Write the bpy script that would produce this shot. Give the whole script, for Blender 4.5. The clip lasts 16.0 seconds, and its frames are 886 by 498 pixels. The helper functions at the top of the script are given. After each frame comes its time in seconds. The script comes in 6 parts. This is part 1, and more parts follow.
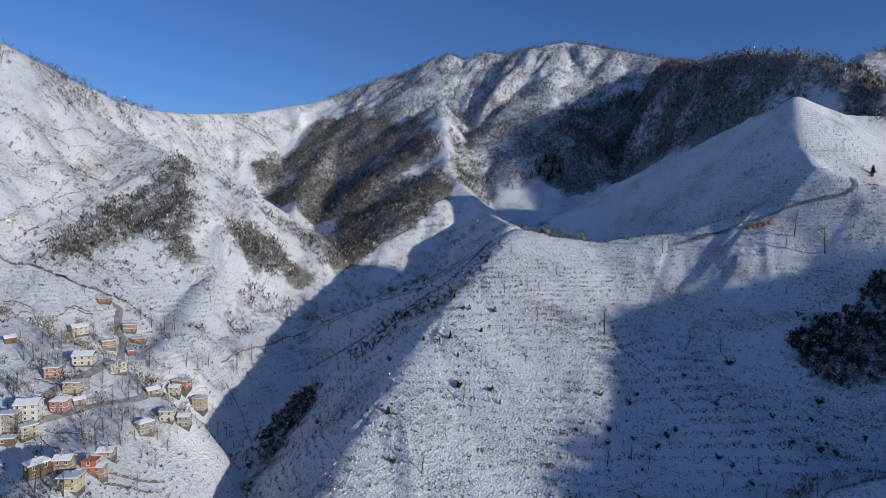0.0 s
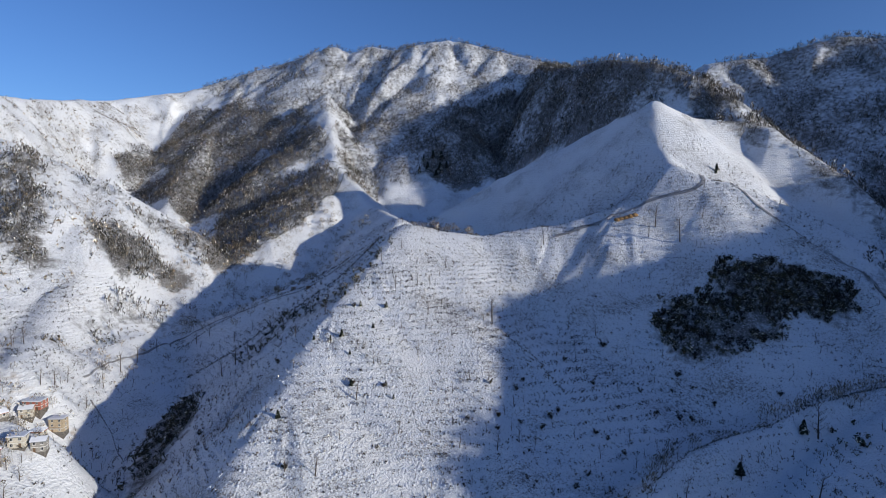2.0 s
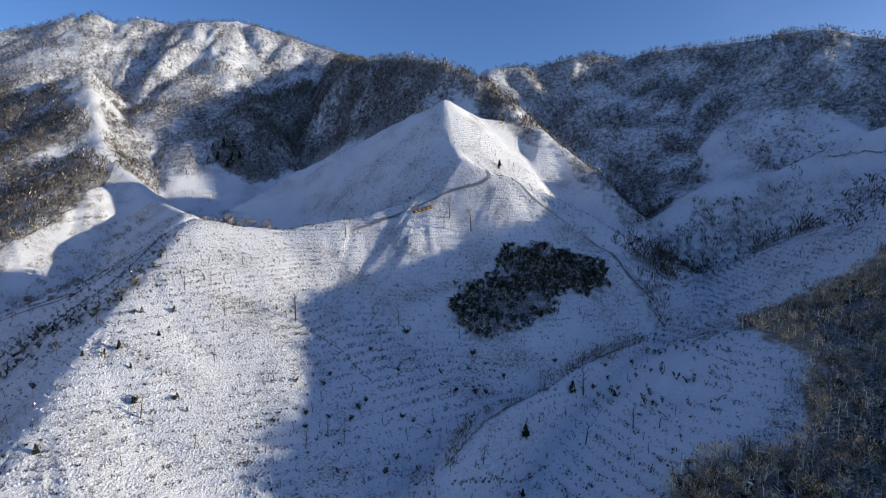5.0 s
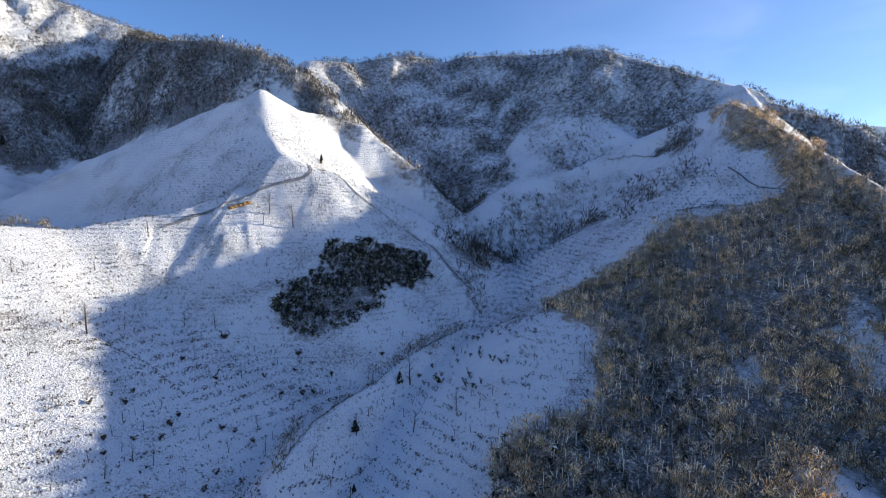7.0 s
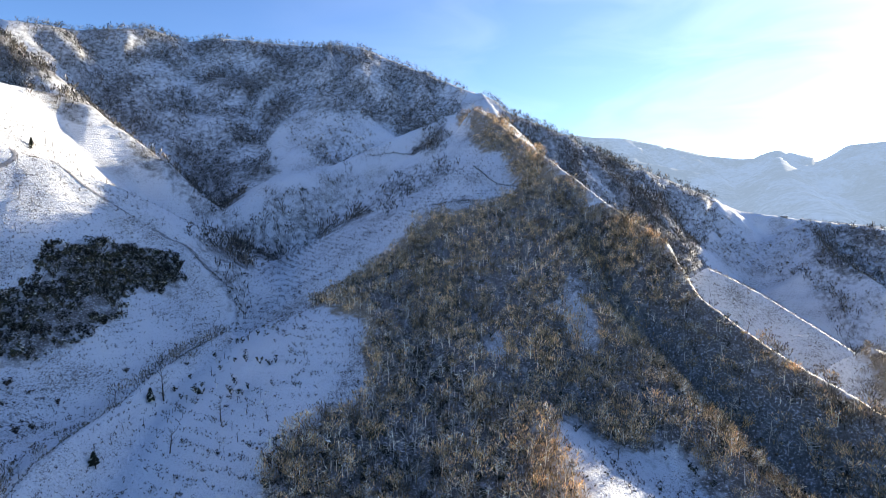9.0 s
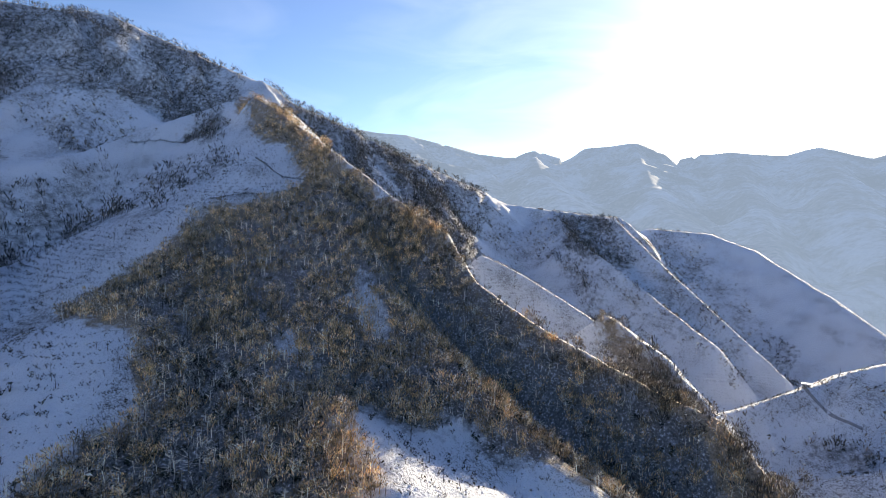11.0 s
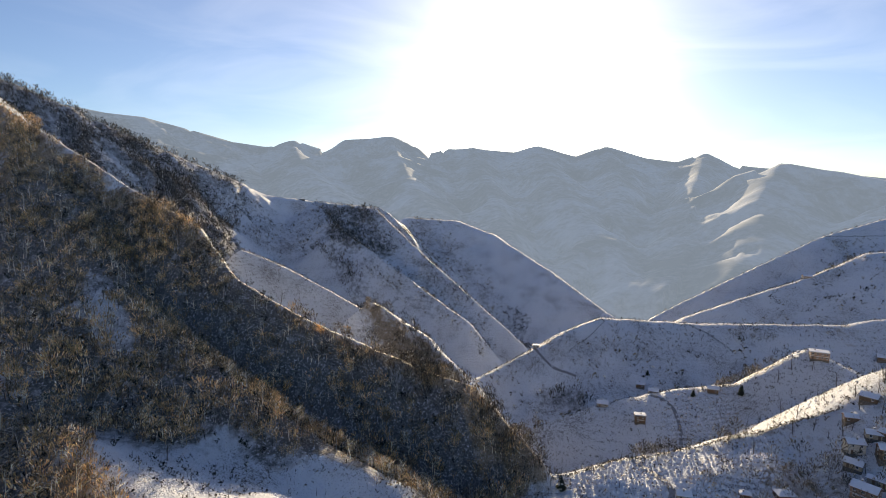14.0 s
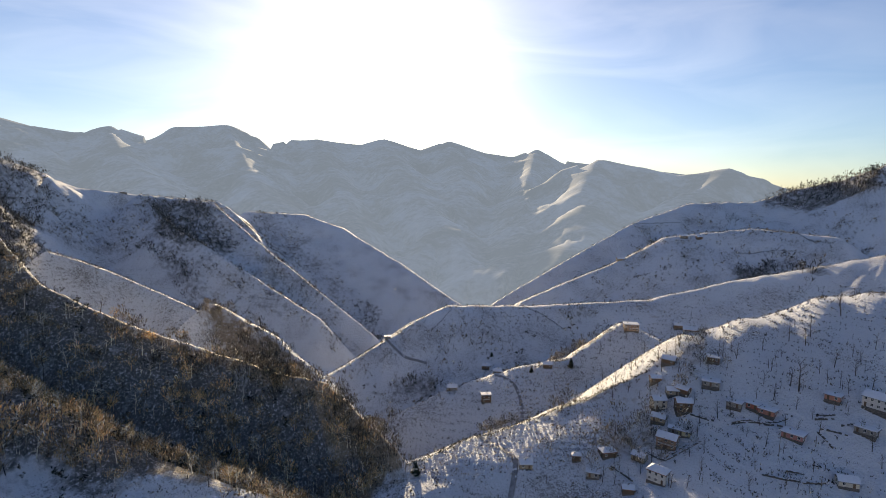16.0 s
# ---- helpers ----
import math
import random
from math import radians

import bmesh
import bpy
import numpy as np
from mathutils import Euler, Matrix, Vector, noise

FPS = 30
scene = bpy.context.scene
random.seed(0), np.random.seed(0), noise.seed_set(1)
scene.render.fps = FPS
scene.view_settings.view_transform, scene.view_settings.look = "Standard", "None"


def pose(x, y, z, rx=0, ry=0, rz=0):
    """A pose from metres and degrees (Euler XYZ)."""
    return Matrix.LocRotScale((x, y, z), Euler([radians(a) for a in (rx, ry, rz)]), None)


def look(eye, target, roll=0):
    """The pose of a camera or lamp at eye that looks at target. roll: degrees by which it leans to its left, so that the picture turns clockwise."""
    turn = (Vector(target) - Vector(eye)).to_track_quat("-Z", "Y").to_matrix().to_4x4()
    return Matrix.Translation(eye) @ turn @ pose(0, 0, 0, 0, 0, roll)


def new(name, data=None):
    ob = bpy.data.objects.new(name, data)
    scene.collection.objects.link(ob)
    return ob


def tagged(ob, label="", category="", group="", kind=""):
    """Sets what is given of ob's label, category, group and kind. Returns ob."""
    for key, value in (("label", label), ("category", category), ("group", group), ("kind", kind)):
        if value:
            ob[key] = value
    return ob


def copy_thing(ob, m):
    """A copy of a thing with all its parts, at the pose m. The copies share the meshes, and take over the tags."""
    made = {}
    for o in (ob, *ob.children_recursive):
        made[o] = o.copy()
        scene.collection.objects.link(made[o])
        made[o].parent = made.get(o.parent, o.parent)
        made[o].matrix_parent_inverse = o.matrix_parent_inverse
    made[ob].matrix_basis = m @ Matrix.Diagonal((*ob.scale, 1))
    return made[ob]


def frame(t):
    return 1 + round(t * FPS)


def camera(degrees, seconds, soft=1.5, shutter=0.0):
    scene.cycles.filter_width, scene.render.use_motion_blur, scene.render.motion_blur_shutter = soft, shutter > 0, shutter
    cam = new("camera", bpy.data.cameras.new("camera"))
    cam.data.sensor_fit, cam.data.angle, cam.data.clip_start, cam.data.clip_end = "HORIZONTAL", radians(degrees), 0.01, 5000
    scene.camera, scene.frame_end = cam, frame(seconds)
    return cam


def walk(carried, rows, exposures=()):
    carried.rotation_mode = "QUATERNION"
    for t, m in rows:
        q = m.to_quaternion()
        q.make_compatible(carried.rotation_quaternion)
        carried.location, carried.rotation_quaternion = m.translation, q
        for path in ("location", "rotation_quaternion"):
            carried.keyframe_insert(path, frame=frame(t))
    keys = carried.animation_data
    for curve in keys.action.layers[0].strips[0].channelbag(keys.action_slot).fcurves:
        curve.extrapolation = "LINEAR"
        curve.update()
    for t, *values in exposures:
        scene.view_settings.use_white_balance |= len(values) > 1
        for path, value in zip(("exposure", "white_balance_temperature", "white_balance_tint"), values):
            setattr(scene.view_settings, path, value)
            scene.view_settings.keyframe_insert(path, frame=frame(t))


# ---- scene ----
cam = camera(78.12, 16.0, 0.8)
PATH = [
    (0.0, pose(0.0, 0.0, 150.0, 86.10, -1.40, -0.02)),
    (0.5, pose(0.0, 0.0, 150.0, 86.02, -1.28, -2.88)),
    (1.0, pose(0.0, 0.0, 150.0, 85.97, -1.15, -5.77)),
    (1.5, pose(0.0, 0.0, 150.0, 85.92, -1.01, -8.69)),
    (2.0, pose(0.0, 0.0, 150.0, 85.85, -0.89, -11.59)),
    (2.5, pose(0.0, 0.0, 150.0, 85.79, -0.82, -14.47)),
    (3.0, pose(0.0, 0.0, 150.0, 85.72, -0.66, -17.46)),
    (5.5, pose(0.0, 0.0, 150.0, 85.27, -0.52, -36.38)),
    (6.0, pose(0.0, 0.0, 150.0, 85.20, -0.48, -40.71)),
    (6.5, pose(0.0, 0.0, 150.0, 85.15, -0.54, -45.15)),
    (7.0, pose(0.0, 0.0, 150.0, 85.07, -0.58, -50.45)),
    (7.5, pose(0.0, 0.0, 150.0, 85.00, -0.62, -56.51)),
    (8.0, pose(0.0, 0.0, 150.0, 84.89, -0.69, -62.60)),
    (8.5, pose(0.0, 0.0, 150.0, 84.84, -0.71, -68.73)),
    (9.0, pose(0.0, 0.0, 150.0, 84.78, -0.74, -74.68)),
    (11.5, pose(0.0, 0.0, 150.0, 84.35, -0.91, -102.15)),
    (12.0, pose(0.0, 0.0, 150.0, 84.29, -0.95, -107.80)),
    (12.5, pose(0.0, 0.0, 150.0, 84.22, -0.98, -112.46)),
    (13.0, pose(0.0, 0.0, 150.0, 84.08, -0.94, -115.38)),
    (13.5, pose(0.0, 0.0, 150.0, 83.94, -0.83, -117.93)),
    (14.0, pose(0.0, 0.0, 150.0, 83.84, -0.87, -121.04)),
    (14.5, pose(0.0, 0.0, 150.0, 83.71, -0.91, -125.04)),
    (15.0, pose(0.0, 0.0, 150.0, 83.59, -0.95, -129.13)),
    (15.5, pose(0.0, 0.0, 150.0, 83.48, -1.00, -133.13)),
    (16.0, pose(0.0, 0.0, 150.0, 83.34, -0.99, -136.86)),
]
walk(cam, PATH, [(0.0, -0.30, 5950, 9), (3.0, 0.15, 6250, 9), (6.0, 0.55, 6750, 8), (8.5, 1.25, 7050, 7), (10.5, 1.1, 7450, 9), (12.5, 0.55, 8100, 9), (16.0, 0.40, 8900, 10)])


# ---- world, sun ----
SUN_AZ, SUN_EL = 130.0, 12.5


def build_world():
    w = bpy.data.worlds.new("winter_sky")
    scene.world = w
    w.use_nodes = True
    nt = w.node_tree
    nt.nodes.clear()
    out = nt.nodes.new("ShaderNodeOutputWorld")
    bg = nt.nodes.new("ShaderNodeBackground")
    sky = nt.nodes.new("ShaderNodeTexSky")
    sky.sky_type = "NISHITA"
    sky.sun_disc = False
    sky.sun_elevation = radians(SUN_EL)
    sky.sun_rotation = radians(SUN_AZ)
    sky.altitude = 800
    sky.dust_density = 0.4
    sky.ozone_density = 3.0
    link = nt.links.new
    co = nt.nodes.new("ShaderNodeTexCoord")
    # deepen the blue of the dry mountain air
    tint = nt.nodes.new("ShaderNodeMix")
    tint.data_type, tint.blend_type = "RGBA", "MULTIPLY"
    tint.inputs[0].default_value = 1.0
    tint.inputs[7].default_value = (0.87, 1.06, 1.5, 1)
    link(sky.outputs[0], tint.inputs[6])
    # the bright ring of haze round the sun
    dot = nt.nodes.new("ShaderNodeVectorMath")
    dot.operation = "DOT_PRODUCT"
    a, e = radians(SUN_AZ), radians(SUN_EL)
    dot.inputs[1].default_value = (math.sin(a) * math.cos(e), math.cos(a) * math.cos(e), math.sin(e))
    link(co.outputs["Generated"], dot.inputs[0])

    def lobe(power, gain):
        c = nt.nodes.new("ShaderNodeMath")
        c.operation = "MAXIMUM"
        c.inputs[1].default_value = 0.0
        link(dot.outputs["Value"], c.inputs[0])
        p = nt.nodes.new("ShaderNodeMath")
        p.operation = "POWER"
        p.inputs[1].default_value = power
        link(c.outputs[0], p.inputs[0])
        g = nt.nodes.new("ShaderNodeMath")
        g.operation = "MULTIPLY"
        g.inputs[1].default_value = gain
        link(p.outputs[0], g.inputs[0])
        return g.outputs[0]

    def plus(x, y):
        s = nt.nodes.new("ShaderNodeMath")
        s.operation = "ADD"
        link(x, s.inputs[0])
        link(y, s.inputs[1])
        return s.outputs[0]

    halo = plus(plus(lobe(60.0, 8.0), lobe(9.0, 0.9)), lobe(1.6, 0.65))
    # thin streaks of high cloud, lit where they are near the sun
    mp = nt.nodes.new("ShaderNodeMapping")
    mp.inputs["Scale"].default_value = (2.2, 2.2, 9.0)
    mp.inputs["Rotation"].default_value = (0.15, 0.25, 0.4)
    link(co.outputs["Generated"], mp.inputs["Vector"])
    n = nt.nodes.new("ShaderNodeTexNoise")
    n.inputs["Scale"].default_value, n.inputs["Detail"].default_value, n.inputs["Distortion"].default_value = 1.6, 6, 0.8
    link(mp.outputs[0], n.inputs["Vector"])
    cr = nt.nodes.new("ShaderNodeMapRange")
    cr.inputs["From Min"].default_value, cr.inputs["From Max"].default_value = 0.42, 0.75
    link(n.outputs["Fac"], cr.inputs["Value"])
    cl = nt.nodes.new("ShaderNodeMath")
    cl.operation = "MULTIPLY"
    link(cr.outputs["Result"], cl.inputs[0])
    link(lobe(2.5, 1.7), cl.inputs[1])
    glow = nt.nodes.new("ShaderNodeMix")
    glow.data_type, glow.blend_type = "RGBA", "MULTIPLY"
    glow.inputs[0].default_value = 1.0
    glow.inputs[7].default_value = (1.0, 0.95, 0.84, 1)
    link(plus(halo, cl.outputs[0]), glow.inputs[6])
    total = nt.nodes.new("ShaderNodeMix")
    total.data_type, total.blend_type = "RGBA", "ADD"
    total.inputs[0].default_value = 1.0
    link(tint.outputs[2], total.inputs[6])
    link(glow.outputs[2], total.inputs[7])
    bg.inputs["Strength"].default_value = 0.084
    link(total.outputs[2], bg.inputs["Color"])
    link(bg.outputs[0], out.inputs["Surface"])


build_world()
sun = new("sun", bpy.data.lights.new("sun", "SUN"))
sun.data.energy = 4.3
sun.data.angle = radians(0.6)
sun.data.color = (1.0, 0.91, 0.76)
_a, _e = radians(SUN_AZ), radians(SUN_EL)
sun.matrix_world = look((0, 0, 600), (-math.sin(_a) * math.cos(_e) * 100, -math.cos(_a) * math.cos(_e) * 100, 600 - math.sin(_e) * 100))


# ---- materials ----
def nodes_of(name):
    m = bpy.data.materials.new(name)
    m.use_nodes = True
    nt = m.node_tree
    return m, nt, nt.nodes["Principled BSDF"], nt.links.new


def ramp(nt, stops, constant=False):
    r = nt.nodes.new("ShaderNodeValToRGB")
    if constant:
        r.color_ramp.interpolation = "CONSTANT"
    el = r.color_ramp.elements
    while len(el) < len(stops):
        el.new(0.5)
    for e, (p, c) in zip(el, stops):
        e.position, e.color = p, (*c, 1)
    return r


def noise_node(nt, scale, detail=5.0, rough=0.55):
    co = nt.nodes.new("ShaderNodeTexCoord")
    n = nt.nodes.new("ShaderNodeTexNoise")
    n.inputs["Scale"].default_value, n.inputs["Detail"].default_value, n.inputs["Roughness"].default_value = scale, detail, rough
    nt.links.new(co.outputs["Object"], n.inputs["Vector"])
    return n


def mat(name, color, rough=0.8, scale=1.0, vary=0.2, bump=0.0, metal=0.0):
    """A surface with mottling at two scales and a little relief."""
    m, nt, b, link = nodes_of(name)
    b.inputs["Roughness"].default_value, b.inputs["Metallic"].default_value = rough, metal
    n, n2 = noise_node(nt, scale), noise_node(nt, scale * 7)
    mix = nt.nodes.new("ShaderNodeMath")
    mix.operation = "MULTIPLY_ADD"
    mix.inputs[1].default_value = 0.4
    link(n2.outputs["Fac"], mix.inputs[0])
    link(n.outputs["Fac"], mix.inputs[2])
    r = ramp(nt, [(0.45, [c * (1 - vary) for c in color]), (0.95, [min(1, c * (1 + vary)) for c in color])])
    link(mix.outputs[0], r.inputs["Fac"])
    link(r.outputs[0], b.inputs["Base Color"])
    if bump:
        bu = nt.nodes.new("ShaderNodeBump")
        bu.inputs["Strength"].default_value, bu.inputs["Distance"].default_value = bump, 0.3 / scale
        link(mix.outputs[0], bu.inputs["Height"])
        link(bu.outputs[0], b.inputs["Normal"])
    return m


def plant_mat(name, stops, rough=0.9, hues=((0.55, 0.56, 0.50), (1.0, 0.95, 0.82), (1.25, 1.1, 0.85))):
    """Each limb and spray takes one of the colours."""
    m, nt, b, link = nodes_of(name)
    b.inputs["Roughness"].default_value = rough
    g = nt.nodes.new("ShaderNodeNewGeometry")
    r = ramp(nt, stops, True)
    link(g.outputs["Random Per Island"], r.inputs["Fac"])
    # whole stands lean to brown, olive or dark
    n = noise_node(nt, 0.025, 4, 0.6)
    stand_hue = ramp(nt, [(0.36, hues[0]), (0.5, hues[1]), (0.64, hues[2])])
    link(n.outputs["Fac"], stand_hue.inputs["Fac"])
    # one tree darker, the next lighter
    each = noise_node(nt, 0.17, 3, 0.55)
    tone = ramp(nt, [(0.41, (0.34, 0.35, 0.37)), (0.5, (1.05, 1.04, 1.0)), (0.59, (1.7, 1.63, 1.5))])
    link(each.outputs["Fac"], tone.inputs["Fac"])
    tm = nt.nodes.new("ShaderNodeMix")
    tm.data_type, tm.blend_type = "RGBA", "MULTIPLY"
    tm.inputs[0].default_value = 1.0
    link(r.outputs[0], tm.inputs[6])
    link(tone.outputs[0], tm.inputs[7])
    mx = nt.nodes.new("ShaderNodeMix")
    mx.data_type, mx.blend_type = "RGBA", "MULTIPLY"
    mx.inputs[0].default_value = 1.0
    link(tm.outputs[2], mx.inputs[6])
    link(stand_hue.outputs[0], mx.inputs[7])
    link(mx.outputs[2], b.inputs["Base Color"])
    return m


def ground_mat():
    """Snow with drifts, terrace steps, poking brush, and leaf litter under the woods."""
    m, nt, b, link = nodes_of("snow_ground")
    b.inputs["Roughness"].default_value = 0.65
    big, mid, fine = noise_node(nt, 0.02, 4), noise_node(nt, 0.16, 5), noise_node(nt, 0.9, 4, 0.65)
    snow = ramp(nt, [(0.3, (0.80, 0.815, 0.85)), (0.7, (0.90, 0.90, 0.905))])
    link(big.outputs["Fac"], snow.inputs["Fac"])
    leaf_col = ramp(nt, [(0.33, (0.14, 0.10, 0.06)), (0.46, (0.35, 0.245, 0.14)), (0.60, (0.47, 0.36, 0.24)), (0.70, (0.77, 0.78, 0.81))])
    rock_col = ramp(nt, [(0.36, (0.06, 0.055, 0.05)), (0.48, (0.13, 0.118, 0.105)), (0.57, (0.25, 0.235, 0.22)), (0.64, (0.77, 0.78, 0.81))])
    link(fine.outputs["Fac"], leaf_col.inputs["Fac"])
    link(fine.outputs["Fac"], rock_col.inputs["Fac"])
    cool = nt.nodes.new("ShaderNodeAttribute")
    cool.attribute_name = "rocky"
    litter_col = nt.nodes.new("ShaderNodeMix")
    litter_col.data_type = "RGBA"
    link(cool.outputs["Fac"], litter_col.inputs[0])
    link(leaf_col.outputs[0], litter_col.inputs[6])
    link(rock_col.outputs[0], litter_col.inputs[7])
    at = nt.nodes.new("ShaderNodeAttribute")
    at.attribute_name = "litter"
    # patchy edge: litter value against the middle noise
    sub = nt.nodes.new("ShaderNodeMath")
    sub.operation = "MULTIPLY_ADD"
    sub.inputs[1].default_value, sub.inputs[2].default_value = 1.5, -0.95
    link(mid.outputs["Fac"], sub.inputs[0])
    add = nt.nodes.new("ShaderNodeMath")
    add.operation = "ADD"
    link(sub.outputs[0], add.inputs[0])
    link(at.outputs["Fac"], add.inputs[1])
    edge = nt.nodes.new("ShaderNodeMapRange")
    edge.inputs["From Min"].default_value, edge.inputs["From Max"].default_value = 0.10, 0.55
    edge.inputs["To Max"].default_value = 0.92
    link(add.outputs[0], edge.inputs["Value"])
    mix = nt.nodes.new("ShaderNodeMix")
    mix.data_type = "RGBA"
    link(edge.outputs["Result"], mix.inputs[0])
    link(snow.outputs[0], mix.inputs[6])
    link(litter_col.outputs[2], mix.inputs[7])
    # grass and stalks that break through the snow
    speck = noise_node(nt, 1.3, 6, 0.8)
    sr = ramp(nt, [(0.555, (0, 0, 0)), (0.61, (0.85, 0.85, 0.85))])
    patch = noise_node(nt, 0.03, 3, 0.5)
    thick = nt.nodes.new("ShaderNodeMath")
    thick.operation = "MULTIPLY_ADD"
    thick.inputs[1].default_value, thick.inputs[2].default_value = 0.34, -0.17
    link(patch.outputs["Fac"], thick.inputs[0])
    dense = nt.nodes.new("ShaderNodeMath")
    link(thick.outputs[0], dense.inputs[0])
    link(speck.outputs["Fac"], dense.inputs[1])
    link(dense.outputs[0], sr.inputs["Fac"])
    tuft = noise_node(nt, 0.42, 5, 0.75)
    tr = ramp(nt, [(0.60, (0, 0, 0)), (0.65, (0.7, 0.7, 0.7))])
    td = nt.nodes.new("ShaderNodeMath")
    link(thick.outputs[0], td.inputs[0])
    link(tuft.outputs["Fac"], td.inputs[1])
    link(td.outputs[0], tr.inputs["Fac"])
    both = nt.nodes.new("ShaderNodeMix")
    both.data_type, both.blend_type = "RGBA", "LIGHTEN"
    both.inputs[0].default_value = 1.0
    link(sr.outputs[0], both.inputs[6])
    link(tr.outputs[0], both.inputs[7])
    tilled = nt.nodes.new("ShaderNodeAttribute")
    tilled.attribute_name = "stubble"
    cover = nt.nodes.new("ShaderNodeMix")
    cover.data_type, cover.blend_type = "RGBA", "MULTIPLY"
    cover.inputs[0].default_value = 1.0
    link(both.outputs[2], cover.inputs[6])
    link(tilled.outputs["Fac"], cover.inputs[7])
    mix2 = nt.nodes.new("ShaderNodeMix")
    mix2.data_type = "RGBA"
    link(cover.outputs[2], mix2.inputs[0])
    link(mix.outputs[2], mix2.inputs[6])
    mix2.inputs[7].default_value = (0.13, 0.11, 0.09, 1)
    link(mix2.outputs[2], b.inputs["Base Color"])
    # terraces: steps along the height, bent by noise
    co = nt.nodes.new("ShaderNodeTexCoord")
    wave = nt.nodes.new("ShaderNodeTexWave")
    wave.bands_direction = "Z"
    wave.inputs["Scale"].default_value = 0.13
    wave.inputs["Distortion"].default_value = 7.0
    wave.inputs["Detail"].default_value = 3
    wave.inputs["Detail Scale"].default_value = 0.5
    link(co.outputs["Object"], wave.inputs["Vector"])
    s1 = nt.nodes.new("ShaderNodeMath")
    s1.operation = "MULTIPLY_ADD"
    s1.inputs[1].default_value = 0.12
    link(wave.outputs["Fac"], s1.inputs[0])
    link(fine.outputs["Fac"], s1.inputs[2])
    mound = noise_node(nt, 0.36, 4, 0.65)
    s2 = nt.nodes.new("ShaderNodeMath")
    s2.operation = "MULTIPLY_ADD"
    s2.inputs[1].default_value = 0.6
    link(mound.outputs["Fac"], s2.inputs[0])
    link(s1.outputs[0], s2.inputs[2])
    bu = nt.nodes.new("ShaderNodeBump")
    bu.inputs["Strength"].default_value, bu.inputs["Distance"].default_value = 0.85, 2.0
    link(s2.outputs[0], bu.inputs["Height"])
    link(bu.outputs[0], b.inputs["Normal"])
    return m


def far_mat():
    """Distant snow and woods, with the haze over them put in as a blue glow."""
    m, nt, b, link = nodes_of("far_range_haze")
    b.inputs["Roughness"].default_value = 0.9
    n, n2 = noise_node(nt, 0.004, 7, 0.6), noise_node(nt, 0.03, 5, 0.6)
    add = nt.nodes.new("ShaderNodeMath")
    add.operation = "MULTIPLY_ADD"
    add.inputs[1].default_value = 0.45
    link(n2.outputs["Fac"], add.inputs[0])
    link(n.outputs["Fac"], add.inputs[2])
    # snow kept dark and low in contrast, as haze would leave it
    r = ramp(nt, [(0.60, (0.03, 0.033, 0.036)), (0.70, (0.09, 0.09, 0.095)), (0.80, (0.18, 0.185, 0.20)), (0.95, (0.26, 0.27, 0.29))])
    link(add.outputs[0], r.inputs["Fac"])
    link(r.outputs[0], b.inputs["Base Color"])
    # emission stands in for the air light; the mountains have no lamp
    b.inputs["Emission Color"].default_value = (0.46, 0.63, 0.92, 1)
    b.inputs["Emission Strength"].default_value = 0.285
    return m


MAT_SNOW = mat("snow", (0.80, 0.81, 0.84), 0.65, 0.8, 0.06, 0.3)
MAT_GROUND = ground_mat()
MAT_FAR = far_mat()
BARK, TWIG, TWIG_LIGHT, SNOWY = (0.07, 0.055, 0.042), (0.57, 0.395, 0.235), (0.66, 0.52, 0.36), (0.76, 0.77, 0.80)
OLIVE, DARK_GREEN = (0.44, 0.355, 0.20), (0.022, 0.028, 0.018)
# twig colours raised to make up for missing haze over shaded woods
MAT_TWIGS = plant_mat("winter_twigs", [(0.0, BARK), (0.08, TWIG), (0.40, OLIVE), (0.66, TWIG_LIGHT), (0.94, SNOWY)], 0.9, ((0.55, 0.56, 0.54), (1.05, 1.0, 0.92), (1.25, 1.12, 0.92)))
MAT_BRUSH = plant_mat("brown_brush", [(0.0, BARK), (0.2, (0.32, 0.23, 0.14)), (0.6, (0.46, 0.36, 0.23)), (0.9, SNOWY)])
MAT_FAR_WOOD = plant_mat("far_winter_wood", [(0.0, (0.05, 0.048, 0.045)), (0.35, (0.10, 0.09, 0.08)), (0.7, (0.17, 0.15, 0.13)), (0.95, SNOWY)], 0.9, ((0.7, 0.72, 0.7), (0.95, 0.95, 0.92), (1.2, 1.08, 0.95)))
MAT_GREYWOOD = plant_mat("grey_brown_twigs", [(0.0, BARK), (0.2, (0.17, 0.145, 0.12)), (0.6, (0.27, 0.235, 0.195)), (0.88, SNOWY)])
MAT_SCRUB = plant_mat("dark_scrub", [(0.0, DARK_GREEN), (0.35, (0.05, 0.052, 0.028)), (0.6, (0.08, 0.07, 0.04)), (0.8, BARK), (0.94, SNOWY)])
MAT_SHRUB = plant_mat("orchard_shrub", [(0.0, BARK), (0.45, (0.085, 0.07, 0.055)), (0.75, (0.04, 0.035, 0.03)), (0.94, SNOWY)])
MAT_LADEN = plant_mat("snow_laden_branches", [(0.0, BARK), (0.2, (0.2, 0.15, 0.1)), (0.35, SNOWY)])


# ---- terrain ----
RIDGES = []


def ridge(name, slope_left, slope_right, rounding, flat, pts):
    RIDGES.append((name, slope_left, slope_right, rounding, flat, pts))


